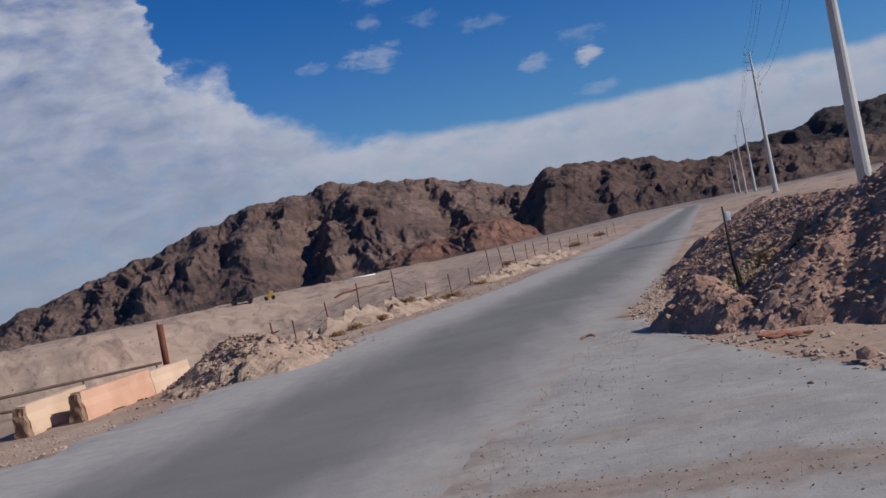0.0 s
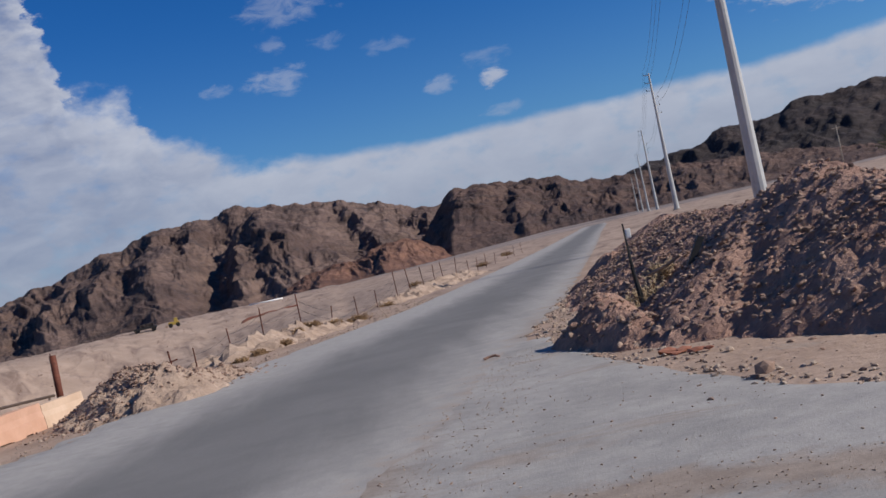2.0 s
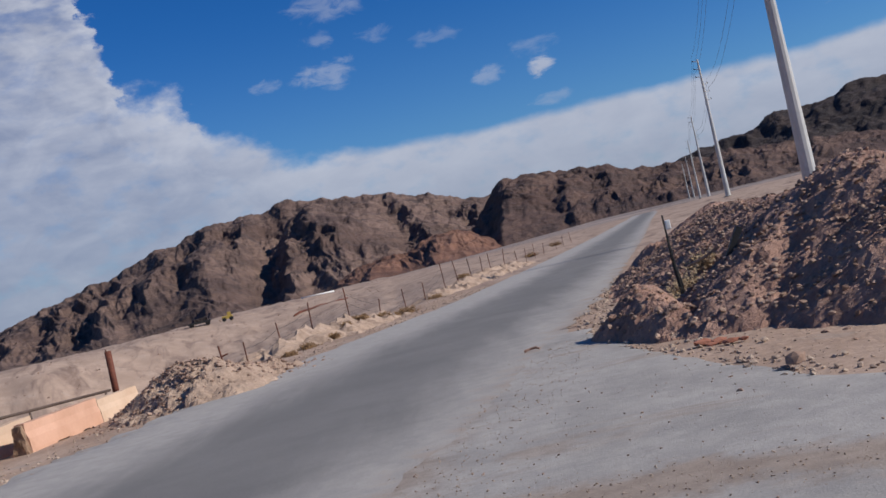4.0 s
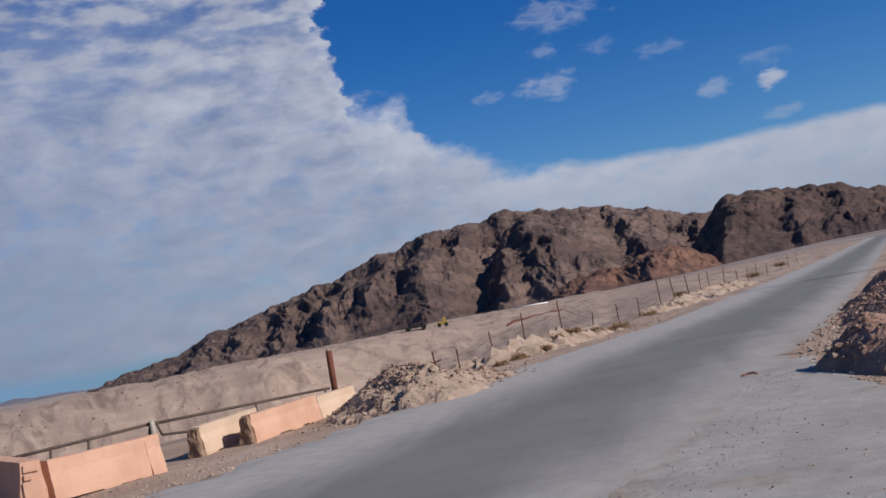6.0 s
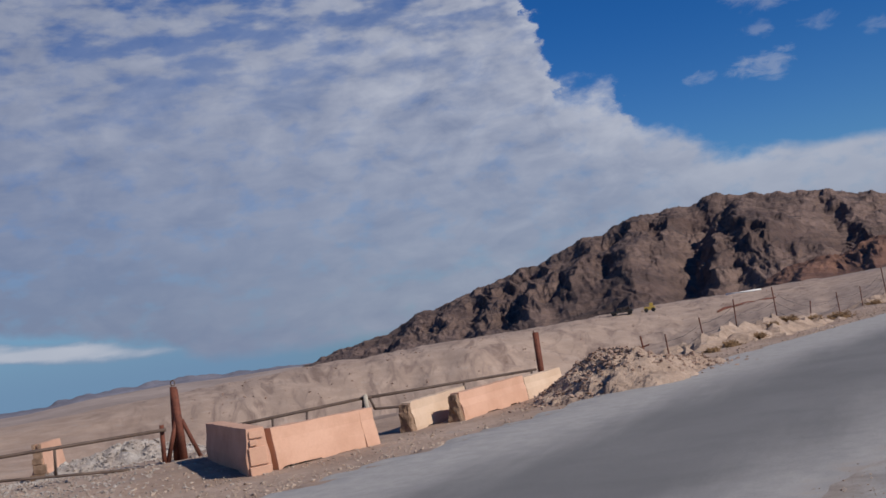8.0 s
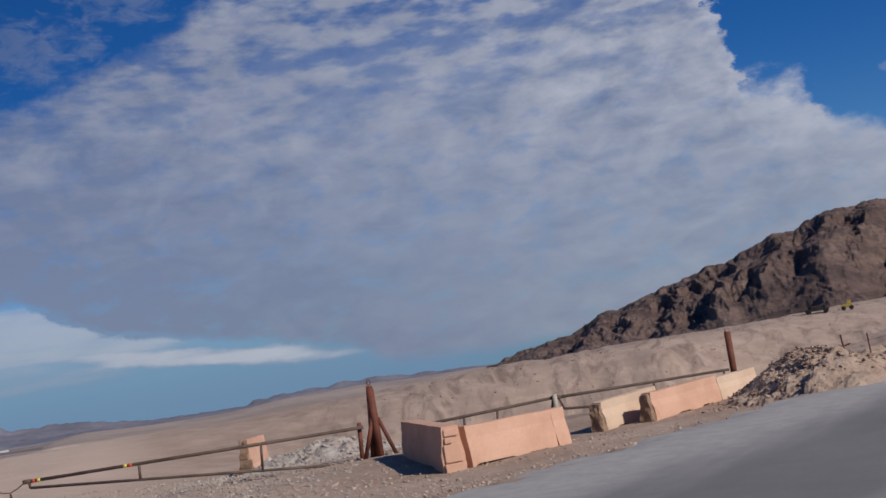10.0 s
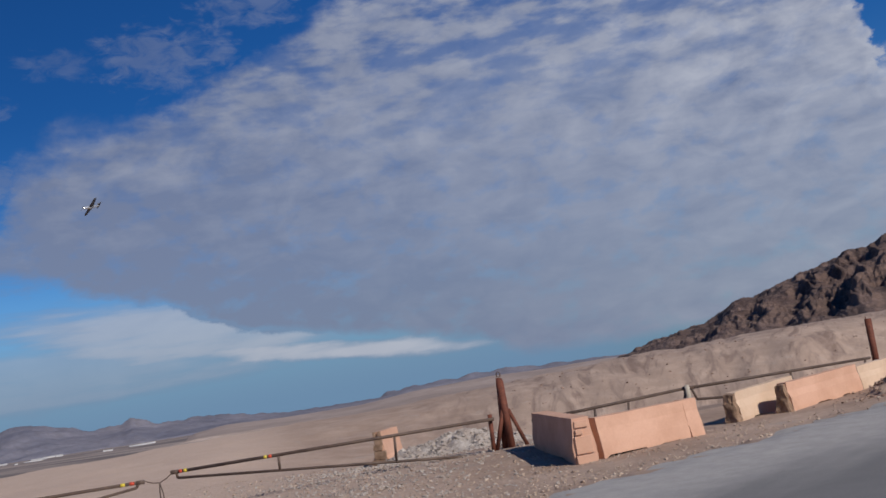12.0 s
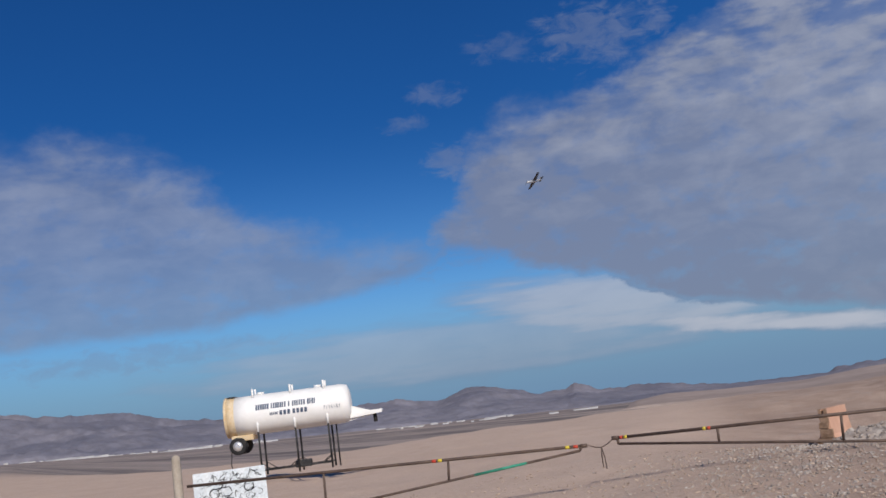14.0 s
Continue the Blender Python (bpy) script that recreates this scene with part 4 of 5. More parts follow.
def open_ground(rng):
    a, r = rng.uniform(28, 82), 13 + 20 * rng.random() ** 0.8
    p = at(a, r)
    return min(p.x, road_left(p.y) - 0.4), p.y


def apron(rng):
    y = rng.uniform(4.5, 13)
    return rng.uniform(road_right(y) - 0.5, min(9.0, apron_edge(y))), y


def on_ground(x, y):
    return ground_z(x, y)


stones("gravel", "loose gravel along the road shoulder", 5200, shoulder_left, on_ground, 0.006, 0.055, M_GRAVEL, 5, 5.0)
stones("gravel", "loose gravel and stones at the asphalt edge", 3000, shoulder_right, on_ground, 0.006, 0.06, M_GRAVEL, 6, 5.0)
stones("gravel", "scattered pale stones on the open ground", 6500, open_ground, on_ground, 0.008, 0.06, M_GRAVEL, 7, 4.5)


def gate_ground(rng):
    p = at(rng.gauss(43.0, 4.5), 15 + 15 * rng.random() ** 0.7)
    return min(p.x, road_left(p.y) - 0.6), p.y


def barrier_ground(rng):
    p = at(rng.uniform(22, 50), 14 + 7 * rng.random())
    return min(p.x, road_left(p.y) - 0.15), p.y



def far_bank(rng):
    a = rng.uniform(2, 36)
    p = at(a, crest_r(a) * (0.45 + 0.6 * rng.random() ** 0.6))
    return min(p.x, road_left(p.y) - 3), p.y


stones("rubble", "dark stones and scrub strewn over the far bank", 2600, far_bank, on_ground, 0.03, 0.17, M_STONE, 13, 5.0)
stones("gravel", "grey crushed stone spread round the pipe gate", 7000, gate_ground, on_ground, 0.008, 0.06, M_GREYRUBBLE, 9, 4.0)
stones("gravel", "fine brown grit before the barriers", 7000, barrier_ground, on_ground, 0.006, 0.035, M_GRAVEL, 10, 4.0)


def seam(rng):
    y = rng.uniform(3.5, 17)
    return road_right(y) + rng.gauss(0.25, 0.3), y


def sand_drift(rng):
    x = rng.uniform(-1.5, 6.0)
    return x, 7.3 - 0.3 * x + rng.gauss(0, 0.35)


stones("gravel", "fine grit washed along the seam of road and apron", 2600, seam, lambda x, y: 0.02, 0.002, 0.014, M_GRAVEL, 11, 4.0)
stones("gravel", "fine grit in a drift of sand on the apron", 2600, sand_drift, lambda x, y: 0.02, 0.002, 0.014, M_GRAVEL, 12, 4.0)
stones("gravel", "small stones and grit on the dusty apron", 900, apron, lambda x, y: 0.018, 0.003, 0.02, M_STONE, 8, 5.0)

rock = tagged(new("rock", mesh_of("rock", (STONES[2][0] * np.array([0.13, 0.11, 0.14])).tolist(), STONES[2][1].tolist(), M_STONE)), "single dark stone lying on bare soil", "rock")
rock.location = at(-19.05, 10.55, 0.09)

# ---- concrete barriers ----


def barrier_body(length, height, seed, base=0.29, gaps=((0.18, 0.34), (0.62, 0.8)), broken=0.0, crown=0.33, rise=0.055):
    """A cast concrete road barrier along +y from 0, its foot flared, with drain gaps under it and chipped edges."""
    bm = bmesh.new()
    n = max(10, int(length / 0.12))
    rings = []
    for i in range(n + 1):
        f = i / n
        lift = 0.0
        for g0, g1 in gaps:
            if g0 < f < g1:
                lift = rise
        chip = broken * max(0.0, 1 - i / 2.0)
        ring = []
        for sx, z in [(base, 0), (base, 0.09), (base * (crown + 0.29), 0.30), (base * (crown + 0.07), height * 0.72), (base * crown, height), (-base * crown, height), (-base * (crown + 0.07), height * 0.72), (-base * (crown + 0.29), 0.30), (-base, 0.09), (-base, 0)]:
            co = Vector((sx, f * length, lift if z == 0 else max(0.09, lift + 0.03) if z == 0.09 else z))
            wear = noise.noise_vector(co * 4.0 + Vector((seed, 0, 0))) * (0.012 + chip * 0.06)
            ring.append(bm.verts.new(co + wear))
        rings.append(ring)
    k = len(rings[0])
    for lo, hi in zip(rings, rings[1:]):
        for j in range(k):
            bm.faces.new((lo[j], lo[(j + 1) % k], hi[(j + 1) % k], hi[j]))
    bm.faces.new(rings[0][::-1])
    bm.faces.new(rings[-1])
    return bm


def barrier(place, heading_deg, length, height, material, seed, label, end=True, **kw):
    ob = thing("concrete_barrier", label, "barrier", place, heading_deg, "concrete barriers by the road")
    part("body", barrier_body(length, height, seed, **kw), material, ob)
    return ob


def broken_face(wide, high, seed):
    """A rough lump of torn concrete that closes a barrier's end, ragged all round."""
    bm = bmesh.new()
    bmesh.ops.create_cube(bm, size=1.0)
    bmesh.ops.subdivide_edges(bm, edges=bm.edges[:], cuts=5, use_grid_fill=True)
    for v in bm.verts:
        taper = 1.0 - 0.4 * (v.co.z + 0.5)
        v.co = Vector((v.co.x * wide * taper, v.co.y * 0.14 - 0.03, (v.co.z + 0.5) * high))
        v.co += noise.noise_vector(v.co * 7.0 + Vector((seed, 0, seed))) * 0.045 + noise.noise_vector(v.co * 19.0) * 0.02
    return bm


# the barrier that stands end-on to the road, with its stepped, chipped end
p = at(31.75, 18.7)
z = ground_z(p.x, p.y) - 0.02
first = barrier((p.x, p.y, z), 43.0, 4.3, 0.8, M_ORANGE, 1, "faded peach concrete barrier with a chipped stepped end", gaps=((0.22, 0.5), (0.7, 0.9)), crown=0.72, base=0.21)
for (w_, d_, h_), (cx, cy, cz) in [((0.38, 0.06, 0.16), (0.01, -0.035, 0.08)), ((0.30, 0.04, 0.30), (-0.01, -0.022, 0.33)), ((0.13, 0.05, 0.10), (-0.06, -0.027, 0.55)), ((0.24, 0.035, 0.12), (0.0, -0.02, 0.69))]:
    part("end_block", box((w_, d_, h_), (cx, cy, cz), 0.014, 0.02, cx * 9 + cz), M_ORANGE, first, "chipped concrete step")
p = at(31.15, 18.95)
q = at(25.95, 20.2)
turn = math.degrees(math.atan2(-(q.x - p.x), q.y - p.y))
second = barrier((p.x, p.y, ground_z(p.x, p.y) - 0.03), turn, (q - p).length - 0.3, 0.74, M_ORANGE, 4, "peach painted concrete barrier with a chipped flared end", gaps=((0.06, 0.5), (0.6, 0.93)), rise=0.07, base=0.2, crown=0.6)
part("painted_end", barrier_body(0.3, 0.74, 4.5, gaps=(), base=0.24, crown=0.5), M_ORANGE, second, "chipped flared end", pos=(0, (q - p).length - 0.3, 0))
third = barrier((-8.80, 19.72, ground_z(-8.8, 19.7) - 0.03), -1.0, 3.05, 0.61, M_CREAM, 7, "cream painted concrete barrier with a broken end", broken=1.0, base=0.17, crown=0.55)
part("broken_end", broken_face(0.3, 0.56, 5), M_BROKEN, third, "dark broken concrete end")
fourth = barrier((-8.06, 20.55, ground_z(-8.06, 20.5) - 0.03), -6.5, 3.3, 0.60, M_ORANGE, 11, "orange-peach painted concrete barrier", broken=1.0, gaps=((0.3, 0.5), (0.7, 0.8)), base=0.17, crown=0.6)
part("broken_end", broken_face(0.3, 0.56, 8), M_BROKEN, fourth, "dark broken concrete end")
q = Vector((-8.06, 20.55, 0)) + Vector((math.sin(radians(6.5)), math.cos(radians(6.5)), 0)) * 3.33
fifth = barrier((q.x, q.y, ground_z(q.x, q.y) - 0.06), -6.5, 2.3, 0.58, M_CREAM, 14, "cream painted concrete barrier sunk in gravel", gaps=(), base=0.17, crown=0.6)
p = at(42.35, 31.2)
sixth = barrier((p.x, p.y, ground_z(p.x, p.y) - 0.02), 24.0, 1.7, 1.0, M_ORANGE, 17, "single weathered peach barrier standing on rubble", gaps=())
for cx, cz, sx, sz in [(0, 0.1, 0.5, 0.2), (0.02, 0.33, 0.34, 0.24), (-0.02, 0.54, 0.26, 0.16), (0.0, 0.72, 0.22, 0.2), (-0.07, 0.9, 0.08, 0.22), (0.07, 0.9, 0.07, 0.2)]:
    part("end_block", box((sx, 0.1, sz), (cx, -0.04, cz), 0.015, 0.02, cz * 7), M_BROKEN, sixth, "chipped concrete step")

# ---- pipe gates and posts ----


def pipe(name, parent, a, b, r, material, label="", sides=10):
    o = parent.matrix_world.translation
    return part(name, tube([Vector(a) - o, Vector(b) - o], r, sides), material, parent, label, True)


rp = at(35.45, 24.1)
zg = ground_z(rp.x, rp.y)
post = thing("gate_post", "leaning rusty red steel gate posts with braces", "post", (rp.x, rp.y, zg - 0.15))
R = at(90, 1)
left_of = Vector((-math.cos(radians(35.45)), -math.sin(radians(35.45)), 0))
base = Vector((rp.x, rp.y, zg - 0.15))
pipe("upright", post, base, base + Vector((0, 0, 1.66)) + left_of * 0.03, 0.085, M_RUST, sides=16)
back = at(35.45, 0.16) + base
pipe("upright", post, back + left_of * 0.05, back + Vector((0, 0, 1.72)) + left_of * -0.08, 0.075, M_RUST, sides=16)
pipe("brace", post, base + Vector((0, 0, 1.0)) - left_of * 0.05, base - left_of * 0.36 + Vector((0, 0, 0.12)), 0.045, M_RUST)
pipe("brace", post, base + Vector((0, 0, 1.05)) + left_of * 0.05, base + left_of * 0.34 + Vector((0, 0, 0.14)), 0.05, M_RUST)
pipe("hinge_post", post, base + left_of * 0.42, base + left_of * 0.38 + Vector((0, 0, 0.95)), 0.05, M_RUST)
ring = [back + Vector((0, 0, 1.76)) + left_of * (-0.08 + 0.045 * math.cos(k * 0.7)) + Vector((0, 0, 0.06 * math.sin(k * 0.7) + 0.04)) for k in range(10)]
part("ring", tube([v - base for v in ring], 0.014, 6), M_PIPE, post, "steel ring", True)


def gate(name, label, hinge, tip, low_hinge, low_tip, stations, tapes, green=None):
    ob = thing(name, label, "gate", hinge)
    pipe("top_rail", ob, hinge, tip, 0.038, M_PIPE)
    pipe("bottom_rail", ob, low_hinge, low_tip, 0.031, M_PIPE)
    for f in stations:
        pipe("upright", ob, hinge.lerp(tip, f), low_hinge.lerp(low_tip, f), 0.03, M_PIPE)
    for f, material, text in tapes:
        pipe("tape_band", ob, hinge.lerp(tip, f - 0.005), hinge.lerp(tip, f + 0.005), 0.041, material, text)
    if green:
        pipe("painted_length", ob, low_hinge.lerp(low_tip, green[0]), low_hinge.lerp(low_tip, green[1]), 0.034, M_TAPE_G, "green paint patch")
    end = (tip - hinge).normalized()
    pipe("end_sleeve", ob, tip - end * 0.05, tip + end * 0.12, 0.048, M_PIPE)
    pipe("end_stub", ob, tip, low_tip, 0.03, M_PIPE)
    return ob


def spot(a, e, d):
    return at(a, d, EYE + d * math.tan(radians(e)))


gate("pipe_gate", "brown steel pipe swing gate with reflective tape, shut", spot(36.15, -2.9, 24.0), spot(52.75, -2.73, 25.4), spot(36.3, -4.75, 24.0), spot(52.7, -3.05, 25.4), [0.31, 0.675],
     [(0.985, M_TAPE_R, "red reflective tape"), (0.97, M_TAPE_Y, "yellow-green reflective tape"), (0.715, M_TAPE_Y, "yellow-green reflective tape"), (0.70, M_TAPE_R, "red reflective tape")])
gate("pipe_gate", "brown steel pipe swing gate with green painted rail", spot(75.3, -2.28, 27.0), spot(54.6, -2.93, 24.5), spot(75.3, -5.0, 27.0), spot(54.75, -3.17, 24.5), [0.36, 0.675],
     [(0.985, M_TAPE_R, "red reflective tape"), (0.965, M_TAPE_Y, "yellow-green reflective tape"), (0.655, M_TAPE_Y, "yellow-green reflective tape"), (0.64, M_TAPE_R, "red reflective tape")], (0.74, 0.87))
chain = thing("chain", "loose rusty chain between the two gate ends", "chain", spot(53.6, -2.9, 25.0))
a0, a1 = spot(54.3, -2.92, 24.6), spot(52.95, -2.75, 25.3)
mid = (a0 + a1) / 2 - Vector((0, 0, 0.13))
base = chain.matrix_world.translation
for name, pts in [("loop", [a0, (a0 + mid) / 2 - Vector((0, 0, 0.02)), mid, (mid + a1) / 2 - Vector((0, 0, 0.02)), a1]), ("hanging_end", [mid, mid - Vector((0.03, 0, 0.2)), mid - Vector((0.02, 0, 0.45))]), ("hanging_end", [mid, mid + Vector((0.08, 0, -0.22)), mid + Vector((0.1, 0, -0.5))])]:
    part(name, tube([Vector(v) - base for v in pts], 0.013, 6), M_PIPE, chain, "", True)
gate("pipe_gate", "open brown pipe gate standing behind the barriers", spot(34.2, -3.35, 24.6), spot(26.1, -2.95, 26.0), spot(34.2, -4.6, 24.6), spot(26.3, -3.9, 26.0), [0.4, 0.62], [])
gate("pipe_gate", "brown pipe rail running behind the concrete barriers", spot(16.9, -2.86, 30.0), spot(25.8, -2.96, 26.0), spot(17.0, -4.2, 30.0), spot(25.6, -3.6, 26.0), [0.03, 0.47], [])
jp = spot(26.0, -2.85, 25.9)
joint = thing("gate_post", "short pale weathered post where two gates meet", "post", jp)
pipe("upright", joint, jp + Vector((0, 0, 0.03)), (jp.x, jp.y, ground_z(jp.x, jp.y) - 0.3), 0.06, M_POST)
bp = at(16.65, 30.4)
tall = thing("gate_post", "tall rusty brown steel post behind the barriers", "post", (bp.x, bp.y, ground_z(bp.x, bp.y) - 0.1))
pipe("upright", tall, tall.location, spot(16.62, -0.92, 30.4), 0.09, M_RUST, sides=16)
pipe("cap_rod", tall, spot(16.7, -0.92, 30.4), spot(16.72, -0.8, 30.4), 0.015, M_RUST)

# ---- water tank on stilts ----


def water_tank():
    """Built lengthwise along +x from its rear; the foot of its legs at z = 0."""
    d = 65.0
    rear, front = at(73.0, d + 0.7), at(64.9, d - 0.5)
    gz = EYE + d * math.tan(radians(-2.3))
    ob = thing("water_tank", "white steel water tank trailer raised on black stilts", "water tank", (rear.x, rear.y, gz), math.degrees(math.atan2(front.y - rear.y, front.x - rear.x)))
    length, rad, mid = 7.55, 1.17, 3.62
    up = Matrix.Translation((0, 0, mid))

    def raised(bm, m=up):
        bmesh.ops.transform(bm, matrix=m, verts=bm.verts)
        return bm

    prof = [(0.55, rad), (1.5, rad + 0.004), (4.0, rad), (6.6, rad), (length - 0.55, rad), (length - 0.2, rad * 0.93), (length - 0.05, rad * 0.6), (length, 0.05)]
    shell = part("shell", raised(lathe(prof, 40)), M_WHITE, ob, "glossy white painted tank shell", True)
    part("rear_band", raised(lathe([(0.10, rad * 0.9), (0.12, rad + 0.01), (0.62, rad + 0.012), (0.63, rad)], 40)), M_TANEND, ob, "rust-stained yellow rear band", True)
    part("rear_rim", raised(lathe([(-0.02, rad * 0.2), (0.0, rad * 0.95), (0.02, rad + 0.04), (0.14, rad + 0.04), (0.15, rad)], 40)), M_TANEND, ob, "stained yellow rear rim", True)
    # no hole is cut: a solid black block stands for the dark inside
    part("opening_shade", box((0.46, 0.9, 0.1), (0.42, 0, mid + rad + 0.0), 0.02), M_BLACK, ob, "black block drawn as the dark of an opening")
    for x in (1.75, 4.0, 6.0):
        for side in (-1, 1):
            part("lifting_post", tube([(x, side * 0.55, mid + rad * 0.8), (x, side * 0.55, mid + rad + 0.36)], 0.065, 10), M_WHITE, ob, "", True)
    for x in (2.15, 5.6):
        part("hatch", tube([(x, 0, mid + rad - 0.02), (x, 0, mid + rad + 0.12)], 0.22, 16), M_WHITE, ob, "", True)
    for x in (1.95, 4.15, 6.1):
        for side in (-1, 1):
            leg = part("leg", tube([(x, side * 0.95, 0.0), (x, side * 0.95, mid - 0.62)], 0.06, 10), M_BLACK, ob, "black steel leg", True)
            part("socket", tube([(x, side * 1.0, mid - 1.05), (x, side * 1.0, mid - 0.18)], 0.085, 10), M_WHITE, ob, "white leg socket", True)
        part("cross_tie", tube([(x, -0.95, 0.35), (x, 0.95, 0.35)], 0.035, 8), M_BLACK, ob, "", True)
    for side in (-1, 1):
        part("long_tie", tube([(1.95, side * 0.95, 0.32), (6.1, side * 0.95, 0.32)], 0.04, 8), M_BLACK, ob, "", True)
        for x in (1.95, 4.15, 6.1):
            for s in (-1, 1):
                if 1.9 < x + s * 0.6 < 6.4:
                    part("strut", tube([(x, side * 0.95, 0.75), (x + s * 0.62, side * 0.95, 0.32)], 0.028, 6), M_BLACK, ob, "", True)
    part("extra_leg", tube([(6.45, 0.2, 0.0), (6.45, 0.2, mid - 0.95)], 0.05, 10), M_BLACK, ob, "", True)
    part("pump_box", box((0.95, 0.7, 0.42), (4.3, 0.1, 0.42), 0.05), M_BLACK, ob, "black pump housing")
    # the coupling neck
    bm = bmesh.new()
    tri = [(6.75, mid + 0.05), (6.95, mid - rad + 0.02), (9.2, mid - 0.78), (9.2, mid - 0.62), (8.6, mid - 0.6)]
    for y in (-0.32, 0.32):
        bm.faces.new([bm.verts.new((x, y, z)) for x, z in tri])
    lo, hi = list(bm.faces)
    n = len(tri)
    a, b = list(lo.verts), list(hi.verts)
    for k in range(n):
        bm.faces.new((a[k], a[(k + 1) % n], b[(k + 1) % n], b[k]))
    neck = part("coupling_neck", bm, M_WHITE, ob, "white wedge-shaped coupling neck")
    for side in (-1, 1):
        part("neck_beam", box((2.5, 0.12, 0.22), (8.05, side * 0.42, mid - 0.78), 0.02, turn=pose(0, 0, 0, 0, -4, 0)), M_WHITE, neck)
    part("neck_plate", box((0.75, 0.95, 0.12), (8.95, 0, mid - 0.66), 0.03), M_WHITE, neck)
    part("landing_jack", tube([(8.85, 0, mid - 0.75), (8.85, 0, mid - 1.32)], 0.12, 12), M_BLACK, ob, "black landing jack", True)
    # wheels at the rear
    part("axle_frame", box((1.3, 1.5, 0.34), (0.95, 0, mid - rad - 0.1), 0.05), M_TANEND, ob, "stained cream wheel frame")
    part("axle", tube([(0.72, -1.1, mid - rad - 0.55), (0.72, 1.1, mid - rad - 0.55)], 0.08, 10), M_BLACK, ob, "", True)
    for y in (-1.12, -0.78, 0.78, 1.12):
        for x in (0.72,):
            wheel = part("wheel", raised(lathe([(-0.12, 0.30), (-0.14, 0.44), (-0.10, 0.50), (0.10, 0.50), (0.14, 0.44), (0.12, 0.30)], 28, "y"), Matrix.Translation((x, y, mid - rad - 0.55))), M_RUBBER, ob, "", True)
            part("rim", raised(lathe([(-0.145, 0.10), (-0.13, 0.28), (0.10, 0.30), (0.13, 0.12)], 20, "y"), Matrix.Translation((x, y, mid - rad - 0.55))), M_SILVER, wheel, "bright metal rim", True)
    part("hanging_hose", tube([(0.5, -1.0, mid - rad - 0.3), (0.3, -1.05, mid - rad - 0.9), (0.22, -1.05, 0.9), (0.25, -1.05, 0.3)], 0.03, 8), M_BLACK, ob, "", True)
    # painted writing, as bars that follow the curve of the shell
    rng = random.Random(5)

    def bar(x, w_, a, h, name="lettering_bar"):
        bm = bmesh.new()
        cols, r = 2, rad + 0.012
        vs = [[bm.verts.new((x + w_ * i / cols + (t - 0.5) * 0.02, -math.cos(a + (t - 0.5) * h / r) * r, mid + math.sin(a + (t - 0.5) * h / r) * r)) for i in range(cols + 1)] for t in (0, 0.5, 1)]
        for j in range(2):
            for i in range(cols):
                bm.faces.new((vs[j][i], vs[j][i + 1], vs[j + 1][i + 1], vs[j + 1][i]))
        part(name, bm, M_INK, shell, "blue-grey painted lettering bar")

    x = 1.95
    for word in (6, 7, 1, 6, 4):
        for _ in range(word):
            bar(x, 0.105 * rng.uniform(0.75, 1.1), 0.34, 0.34)
            x += 0.133
        x += 0.1
    x = 2.75
    for word, h in ((5, 0.17), (3, 0.27), (4, 0.27)):
        for _ in range(word):
            wide = 0.07 if h < 0.2 else 0.16
            bar(x, wide, -0.06, h)
            x += wide * 1.45
        x += 0.08
    for k in range(7):
        x = 6.0 + k * 0.15
        pts = [(x + 0.03 * math.cos(t), -math.cos(-0.1 + 0.08 * math.sin(t * 1.7 + k)) * (rad + 0.01), mid - 0.1 + 0.13 * math.sin(t * 1.3 + k)) for t in (0, 1, 2, 3, 4)]
        part("scribble", tube(pts, 0.012, 5), M_INK, shell, "faded grey spray scribble")
    return ob


water_tank()

# ---- spray-painted board and its post ----


def spray_board():
    rng = random.Random(12)
    d = 33.0
    l, r = at(75.0, d), at(71.3, d)
    w_ = (r - l).length
    gz = ground_z(l.x, l.y)
    top = EYE + d * math.tan(radians(-1.72))
    ob = thing("board", "pale blue-white board covered in black spray scribbles", "board", (l.x, l.y, gz - 0.05), math.degrees(math.atan2(r.y - l.y, r.x - l.x)))
    h = top - gz + 0.05
    panel = part("panel", box((w_, 0.05, min(1.35, h)), (w_ / 2, 0, h - min(1.35, h) / 2), 0.01), M_BOARD, ob)
    for x in (0.08, w_ - 0.08):
        part("leg", box((0.09, 0.09, h), (x, 0.07, h / 2), 0.01), M_POST, ob, "pale timber leg")
    for k in range(95):
        x, z = rng.uniform(0.05, w_ - 0.3), h - 0.08 - rng.random() * 1.2
        wide, high = rng.uniform(0.06, 0.3), rng.uniform(0.04, 0.16)
        if k % 3 == 0:
            turn0 = rng.random() * 6
            pts = [(x + wide / 2 * (1 + math.cos(turn0 + t * 0.6)), -0.03, z + high * math.sin(turn0 + t * 0.6)) for t in range(rng.randint(5, 11))]
        else:
            pts = [(x + wide * t / 4 + rng.uniform(-0.04, 0.04), -0.03, z + rng.uniform(-high, high)) for t in range(5)]
        pts = [(min(max(px, 0.03), w_ - 0.03), py, min(pz, h - 0.04)) for px, py, pz in pts]
        part("scribble", tube(pts, rng.choice([0.006, 0.009, 0.016]), 4), M_SCRIB, panel, "black spray stroke")
    return ob


